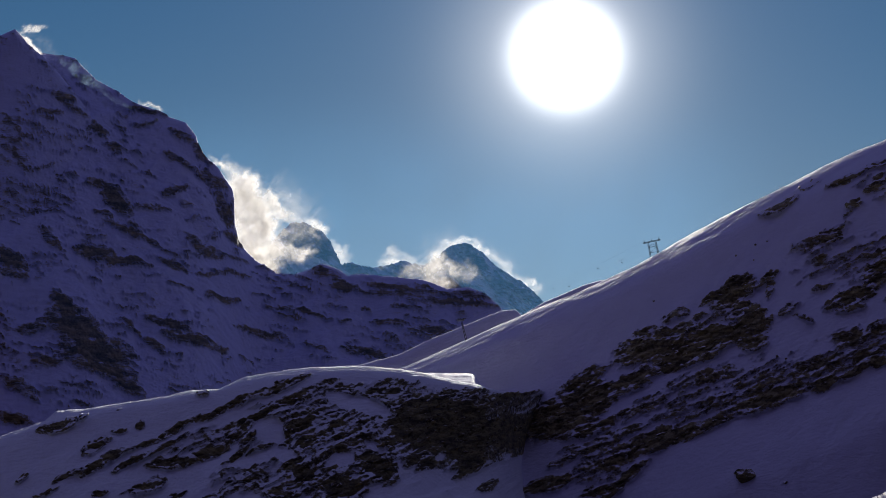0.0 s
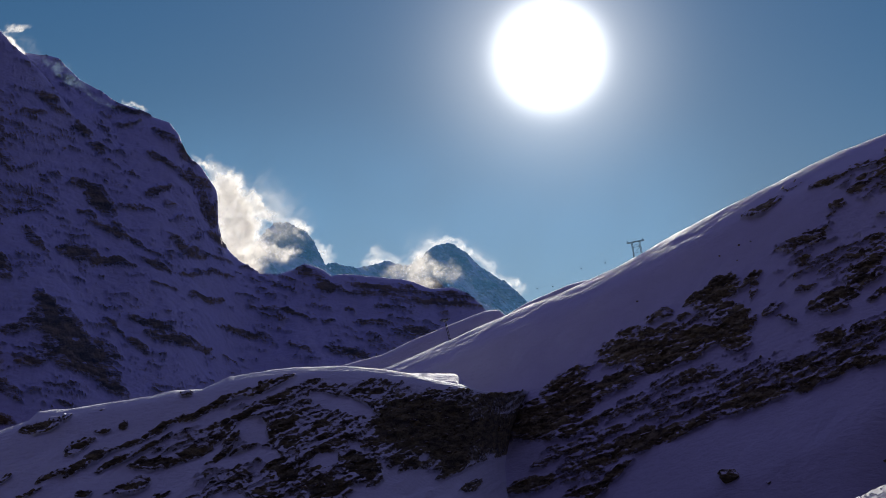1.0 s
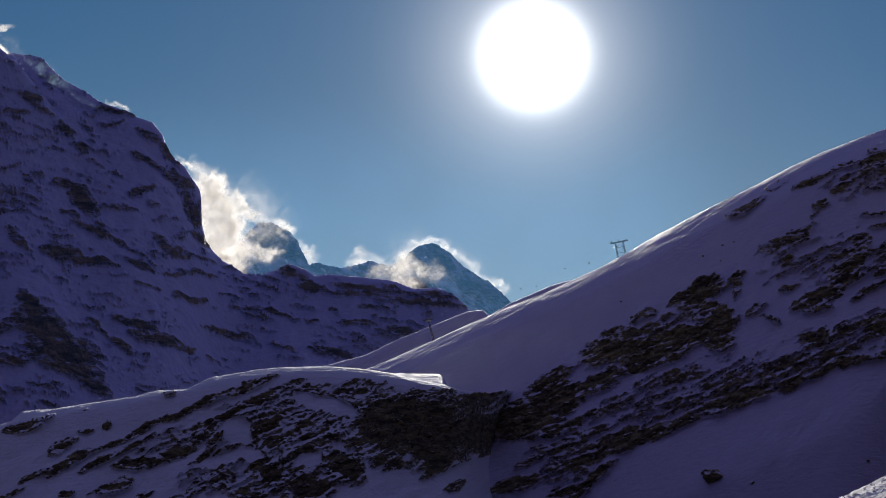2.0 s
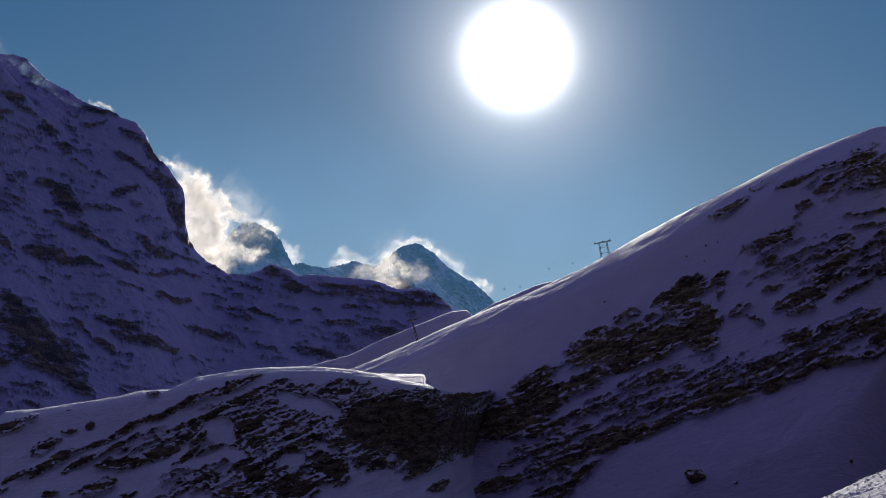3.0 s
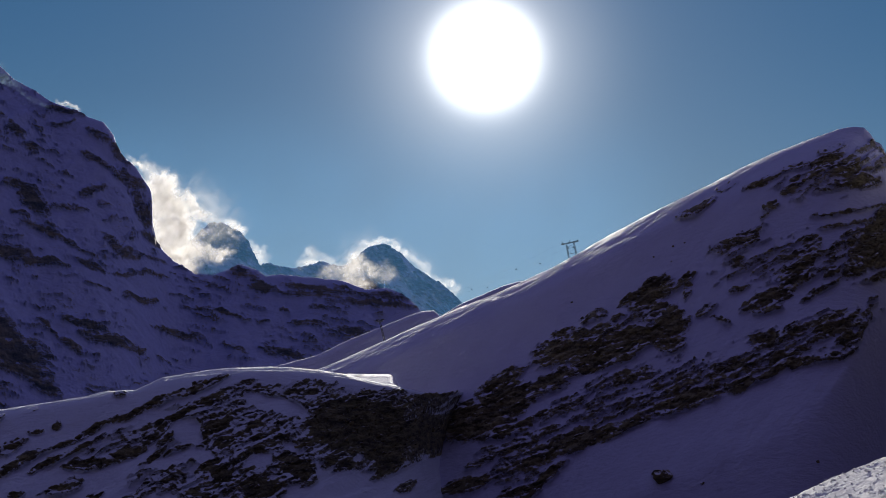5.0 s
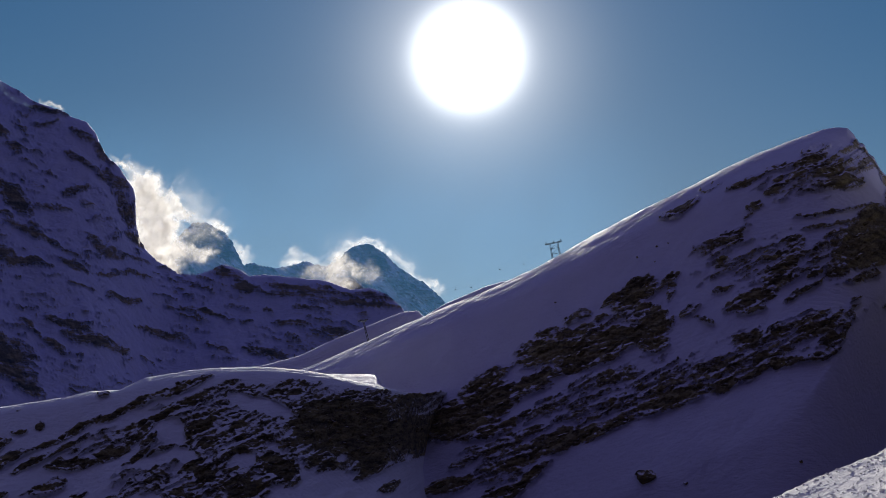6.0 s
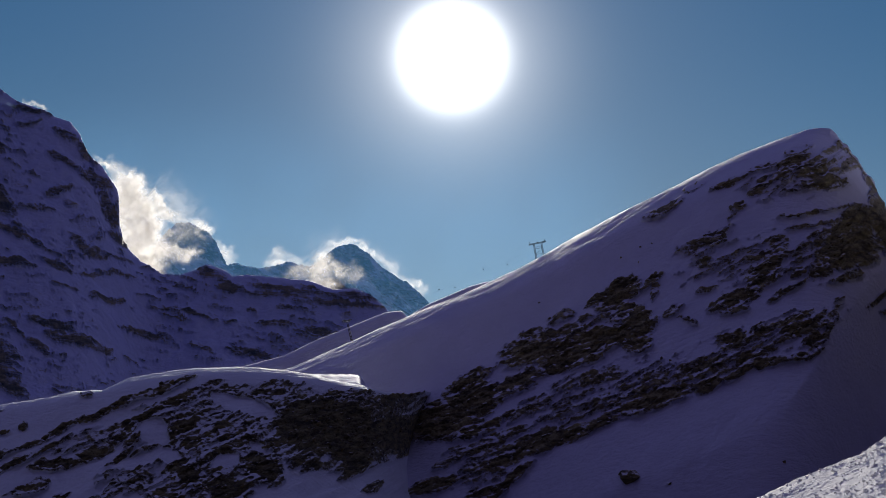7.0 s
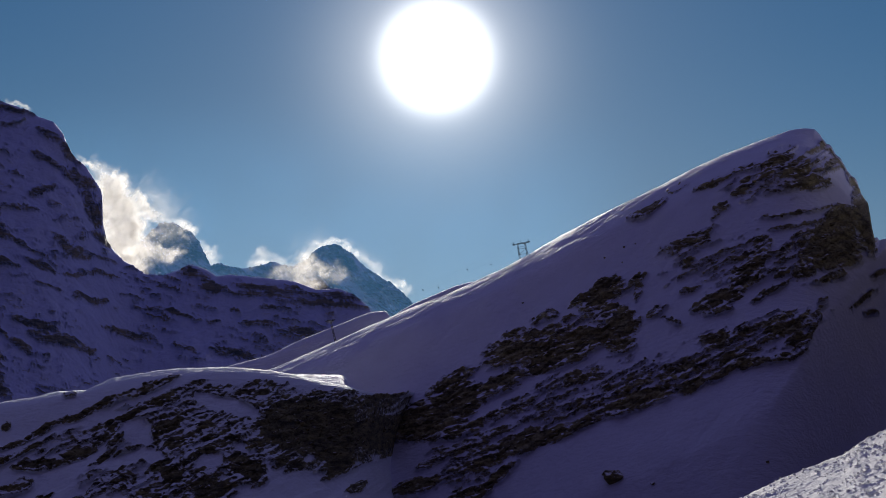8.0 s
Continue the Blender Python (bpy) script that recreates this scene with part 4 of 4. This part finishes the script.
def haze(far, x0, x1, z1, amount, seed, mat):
    """A thin tinted sheet that paints blue distance haze before what lies far off."""
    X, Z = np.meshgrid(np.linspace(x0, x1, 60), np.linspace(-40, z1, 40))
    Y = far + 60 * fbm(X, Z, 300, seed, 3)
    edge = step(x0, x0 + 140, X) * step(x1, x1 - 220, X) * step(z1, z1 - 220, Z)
    ob = sheet("blue_haze_sheet", np.stack([X * Y / far, Y, EYE + Z * Y / far], -1), amount * edge, mat, "thickness")
    return tagged(ob, "thin tinted sheet that paints blue haze before the mountains", "haze", "", "structure")


# one sheet blues the far peaks, a fainter one the mountain wall
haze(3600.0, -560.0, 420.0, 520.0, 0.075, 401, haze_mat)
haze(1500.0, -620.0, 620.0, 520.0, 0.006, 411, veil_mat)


# ---- things on the slopes ----
def spot(P, far, x, z):
    """The place on a slope seen in the direction of (x, z metres above the eye) at the distance far."""
    U, W = P[..., 0] / P[..., 1], (P[..., 2] - EYE) / P[..., 1]
    k = np.argmin((U - x / far) ** 2 + (W - z / far) ** 2 + 1e-9 * P[..., 1])
    return Vector(P.reshape(-1, 3)[k])


def part(name, bm, mat, parent=None, label=""):
    me = bpy.data.meshes.new(name)
    bm.to_mesh(me)
    bm.free()
    me.materials.append(mat)
    ob = new(name, me)
    ob.parent = parent
    return tagged(ob, label)


def chunk(seed, size, sharp=1.0, count=16, detail=0):
    """An angular block of stone: the hull of some points, its lower third meant to be sunk."""
    rnd = random.Random(seed)
    bm = bmesh.new()
    for _ in range(count):
        v = Vector((rnd.uniform(-1, 1), rnd.uniform(-1, 1), rnd.uniform(-1, 1)))
        m = max(abs(c) for c in v)
        v = v / (m * sharp + v.length * (1 - sharp)) * rnd.uniform(0.75, 1.0)
        bm.verts.new((v.x * size[0], v.y * size[1], v.z * size[2]))
    res = bmesh.ops.convex_hull(bm, input=bm.verts)
    bmesh.ops.delete(bm, geom=[g for g in res["geom_interior"] if isinstance(g, bmesh.types.BMVert)], context="VERTS")
    if detail:
        bmesh.ops.subdivide_edges(bm, edges=bm.edges[:], cuts=detail, use_grid_fill=True)
        for v in bm.verts:
            v.co += 0.10 * min(size) * noise.noise_vector(v.co * (2.2 / min(size)) + Vector((seed, 0, 0)))
    bmesh.ops.recalc_face_normals(bm, faces=bm.faces[:])
    return bm


def boulder(x, z, size, seed, label):
    at = spot(hill_P, 890.0, x, z)
    ob = part("boulder", chunk(seed, size, 0.6, 26, 2), stone_mat)
    ob.matrix_world = pose(at.x, at.y, at.z + 0.25 * size[2], 0, -12, 20 * seed)
    return tagged(ob, label, "boulder")


boulders = [
    (83.9, -13.9, 3.6, 2.4, 0, 1), (81.0, -11.5, 1.6, 1.0, 0, 2), 
]
for (bx, bz, bw, bh, _, bs), text in zip(boulders, ("dark boulder half buried in the snow slope", "smaller dark stone against the half-buried boulder")):
    boulder(bx, bz, (bw * 0.95, bw * 0.7, bh * 1.0), bs, text)
stones = [
    (97.3, -15.3, 0.8, 0.6, 0, 3), (138.0, -7.6, 0.6, 0.5, 0, 4), (80.7, 65.0, 0.4, 0.4, 0, 5), (87.7, 68.7, 0.4, 0.4, 0, 6), 
    (91.6, 70.1, 0.4, 0.3, 0, 7), (87.1, 63.4, 0.4, 0.3, 0, 8), (51.7, 49.0, 0.5, 0.4, 0, 9), (58.2, 31.9, 0.4, 0.3, 0, 10), 
    (98.0, 28.5, 0.5, 0.4, 0, 11), 
]
for bx, bz, bw, bh, _, bs in stones:
    at = spot(hill_P, 890.0, bx, bz)
    ob = part("stone", chunk(bs, (bw, bw * 0.8, bh), 0.6, 18, 0), stone_mat)
    ob.matrix_world = pose(at.x, at.y, at.z + 0.3 * bh, 10, 8, 33 * bs)
    tagged(ob, "single dark stone poking out of the snow", "stone", "stones on the snow slope")


# ---- chairlift ----
def beam(bm, a, b, w):
    """A square bar from a to b."""
    a, b = Vector(a), Vector(b)
    m = Matrix.Translation((a + b) / 2) @ (b - a).to_track_quat("Z", "Y").to_matrix().to_4x4()
    made = bmesh.ops.create_cube(bm, size=1.0)["verts"]
    for v in made:
        v.co = m @ Vector((v.co.x * w, v.co.y * w, v.co.z * (b - a).length))


def bars(pairs, w):
    bm = bmesh.new()
    for a, b in pairs:
        beam(bm, a, b, w)
    return bm


def sheaves():
    """A row of small wheels under a yoke."""
    bm = bmesh.new()
    beam(bm, (0, -0.9, 0.25), (0, 0.9, 0.25), 0.14)
    beam(bm, (0, 0, 0), (0, 0, 0.75), 0.2)
    for k in range(4):
        made = bmesh.ops.create_cone(bm, cap_ends=True, segments=12, radius1=0.2, radius2=0.2, depth=0.12)["verts"]
        for v in made:
            v.co = Vector((v.co.z, v.co.x - 0.75 + 0.5 * k, v.co.y + 0.4))
    return bm


def portal_pylon(at, lean):
    root = new("lift_pylon", None)
    half, top, foot = 1.35, 5.2, 1.55
    for side in (-1, 1):
        x0, x1 = side * foot, side * half
        part("leg", bars([((x0 - 0.22, -0.22, -1.5), (x1 - 0.16, -0.16, top)), ((x0 + 0.22, 0.22, -1.5), (x1 + 0.16, 0.16, top))]
                         + [((x0 - 0.2, -0.2, z), (x0 + 0.2, 0.2, z + 0.6)) for z in (0.2, 1.2, 2.2, 3.2, 4.2)], 0.13), steel, root)
    part("crossarm", bars([((-3.1, 0, top), (3.1, 0, top)), ((-3.1, 0, top + 0.3), (3.1, 0, top + 0.3)), ((-3.1, 0, top), (-3.1, 0, top + 0.3)), ((3.1, 0, top), (3.1, 0, top + 0.3))], 0.2), steel, root)
    for a, b, w in (((-1.4, 0, 3.4), (1.4, 0, 3.4), 0.14), ((-1.5, 0, 1.4), (1.5, 0, 1.4), 0.14), ((-1.4, 0, 3.4), (0, 0, 4.4), 0.11), ((1.4, 0, 3.4), (0, 0, 4.4), 0.11), ((-1.5, 0, 1.4), (1.4, 0, 3.2), 0.11)):
        part("brace", bars([(a, b)], w), steel, root)
    for x in (-2.7, 0.0, 2.7):
        ob = part("sheave_train", sheaves(), steel, root)
        ob.matrix_basis = pose(x, 0, top + 0.35)
    root.matrix_world = pose(*at, 0, lean, -8)
    return tagged(root, "grey steel lattice lift pylon on the snowy crest", "lift pylon")


def mast_pylon(at, lean):
    root = new("lift_pylon", None)
    part("mast", bars([((-0.3, 0, -1.5), (-0.18, 0, 7.0)), ((0.3, 0, -1.5), (0.18, 0, 7.0))] + [((-0.28, 0, z), (0.26, 0, z + 0.6)) for z in (0.3, 1.5, 2.7, 3.9, 5.1)], 0.22), steel, root)
    part("crossarm", bars([((-0.9, -2.4, 7.0), (0.9, 2.4, 7.0)), ((-0.9, -2.4, 7.25), (0.9, 2.4, 7.25))], 0.2), steel, root)
    for k in (-1, 1):
        ob = part("sheave_train", sheaves(), steel, root)
        ob.matrix_basis = pose(0.85 * k, 2.25 * k, 7.2, 0, 0, 70)
    root.matrix_world = pose(*at, 0, lean, 0)
    return tagged(root, "slim dark lift mast leaning with the slope", "lift pylon")


pylons = [
    (52.0, 65.0), (-14.8, 35.1), 
]
base_1, base_2 = (spot(hill_P[10:30], 890.0, px, pz) for px, pz in pylons)
portal_pylon(base_1, -11.0)
mast_pylon(base_2, -14.0)
cable_from = base_1 + Vector((-0.7, 0, 5.75))
cable_to = base_2 + Vector((-1.8, 0, 7.4))


def cable_place(q, side):
    """A place on the sagging cable, q from 0 at the upper pylon to 1."""
    p = cable_from.lerp(cable_to, q) + Vector((0, 0, -4.0 * 2.2 * q * (1 - q)))
    return p + Vector((2.7 * (1 - q) + 0.85 * q, -0.4 * (1 - q) + 2.25 * q, 0)) * side


for side in (-1, 1):
    tube = bpy.data.curves.new("lift_cable", "CURVE")
    tube.dimensions, tube.bevel_depth, tube.bevel_resolution = "3D", 0.012, 1
    sp = tube.splines.new("POLY")
    sp.points.add(24)
    for k in range(25):
        sp.points[k].co = (*cable_place(k / 24, side), 1)
    tube.materials.append(steel)
    tagged(new("lift_cable", tube), "thin steel haul cable between the lift pylons", "cable", "lift cables")


def lift_chair():
    root = new("lift_chair", None)
    part("hanger", bars([((0, 0, 0), (0, 0.15, -1.3)), ((0, 0.15, -1.3), (0, -0.1, -2.1))], 0.05), steel, root)
    part("seat", bars([((-0.45, 0.12 * k - 0.2, -2.2), (0.45, 0.12 * k - 0.2, -2.2)) for k in range(4)], 0.10), steel, root)
    part("backrest", bars([((-0.45, 0.25, -2.1 + 0.14 * k), (0.45, 0.25, -2.1 + 0.14 * k)) for k in range(4)], 0.10), steel, root)
    return tagged(root, "small grey lift chair hanging from the cable", "lift chair", "chairs on the lift cable")


chair = lift_chair()
chair.matrix_world = Matrix.Translation(cable_place(0.20, 1)) @ Matrix.Scale(0.6, 4)
for q, side in ((0.26, -1), (0.47, 1), (0.50, -1)):
    copy_thing(chair, Matrix.Translation(cable_place(q, side)))


# ---- loose blocks on the outcrops ----
def blocks(parent, P, dip, count, sizes, seed):
    rnd = random.Random(seed)
    me = parent.data
    values = np.zeros(len(me.vertices), dtype=np.float32)
    me.attributes["bare_rock"].data.foreach_get("value", values)
    flat = P.reshape(-1, 3)
    spots = np.nonzero((values > 0.62) & (flat[:, 0] < 0.183 * flat[:, 1]))[0]
    kinds = []
    for k in range(8):
        bm = chunk(seed + k, (1.3, 0.8, 0.6), 0.75, 16)
        kind = bpy.data.meshes.new("rock")
        bm.to_mesh(kind)
        bm.free()
        kind.materials.append(stone_mat)
        kinds.append(kind)
    for _ in range(count):
        at = flat[spots[rnd.randrange(len(spots))]]
        ob = new("rock", kinds[rnd.randrange(8)])
        ob.parent = parent
        k = rnd.uniform(*sizes) * rnd.uniform(0.6, 1.3)
        ob.matrix_world = pose(*at, rnd.uniform(-18, 8), -dip + rnd.uniform(-10, 10), rnd.uniform(-14, 14)) @ Matrix.Diagonal((k * rnd.uniform(0.8, 1.8), k, k * rnd.uniform(0.7, 1.3), 1))


blocks(hill, hill_P, 24, 300, (0.3, 0.8), 500)
blocks(ridge, ridge_P, 26, 300, (0.25, 0.65), 600)


# ---- clods of snow on the near bank ----
def clods(count, seed):
    rnd = random.Random(seed)
    kinds = []
    for k in range(8):
        bm = chunk(seed + k, (1.0, 0.9, 0.75), 0.4, 22)
        for f in bm.faces:
            f.smooth = False
        kind = bpy.data.meshes.new("snow_clod")
        bm.to_mesh(kind)
        bm.free()
        kind.materials.append(bank_mat)
        kinds.append(kind)
    rows, cols = bank_P.shape[:2]
    for _ in range(count):
        at = bank_P[rnd.randrange(14, rows - 60), rnd.randrange(60, cols - 60)]
        ob = new("snow_clod", kinds[rnd.randrange(8)])
        ob.parent = bank
        k = 0.03 + 0.09 * rnd.random() ** 3
        ob.matrix_world = pose(at[0], at[1], at[2] + 0.2 * k, rnd.uniform(-25, 25), rnd.uniform(-25, 25), rnd.uniform(0, 360)) @ Matrix.Diagonal((k * rnd.uniform(0.8, 1.7), k, k * rnd.uniform(0.6, 1.1), 1))


clods(300, 800)


def crumbled_snow(count, seed):
    """Countless small lumps strewn over the bank."""
    rnd = np.random.default_rng(seed)
    rows, cols = bank_P.shape[:2]
    corners, faces, start = [], [], 0
    shapes = []
    for k in range(6):
        bm = chunk(seed + k, (1.0, 0.9, 0.8), 0.6, 12)
        bm.verts.index_update()
        shapes.append((np.array([v.co[:] for v in bm.verts]), [[v.index for v in f.verts] for f in bm.faces]))
        bm.free()
    thickets = fbm(bank_P[..., 0], bank_P[..., 1] * 0.4, 1.7, 43, 4)
    while count:
        r, c = rnd.integers(14, rows - 20), rnd.integers(5, cols - 5)
        if thickets[r, c] < rnd.uniform(-0.5, 0.3):
            continue
        co, fs = shapes[rnd.integers(6)]
        k, a = 0.018 + 0.05 * rnd.random() ** 2.5, rnd.uniform(0, 6.28)
        turned = np.stack([co[:, 0] * math.cos(a) - co[:, 1] * math.sin(a), co[:, 0] * math.sin(a) + co[:, 1] * math.cos(a), co[:, 2]], 1)
        corners.append(turned * k * rnd.uniform(0.7, 1.3, 3) + bank_P[r, c] + (0, 0, 0.25 * k))
        faces += [[start + i for i in f] for f in fs]
        start += len(co)
        count -= 1
    me = bpy.data.meshes.new("snow_crumbs")
    me.from_pydata(np.concatenate(corners).tolist(), [], faces)
    me.materials.append(bank_mat)
    return tagged(new("snow_crumbs", me), "countless small crumbs of snow strewn over the bank", "snow", "", "stuff")


crumbled_snow(4500, 900)
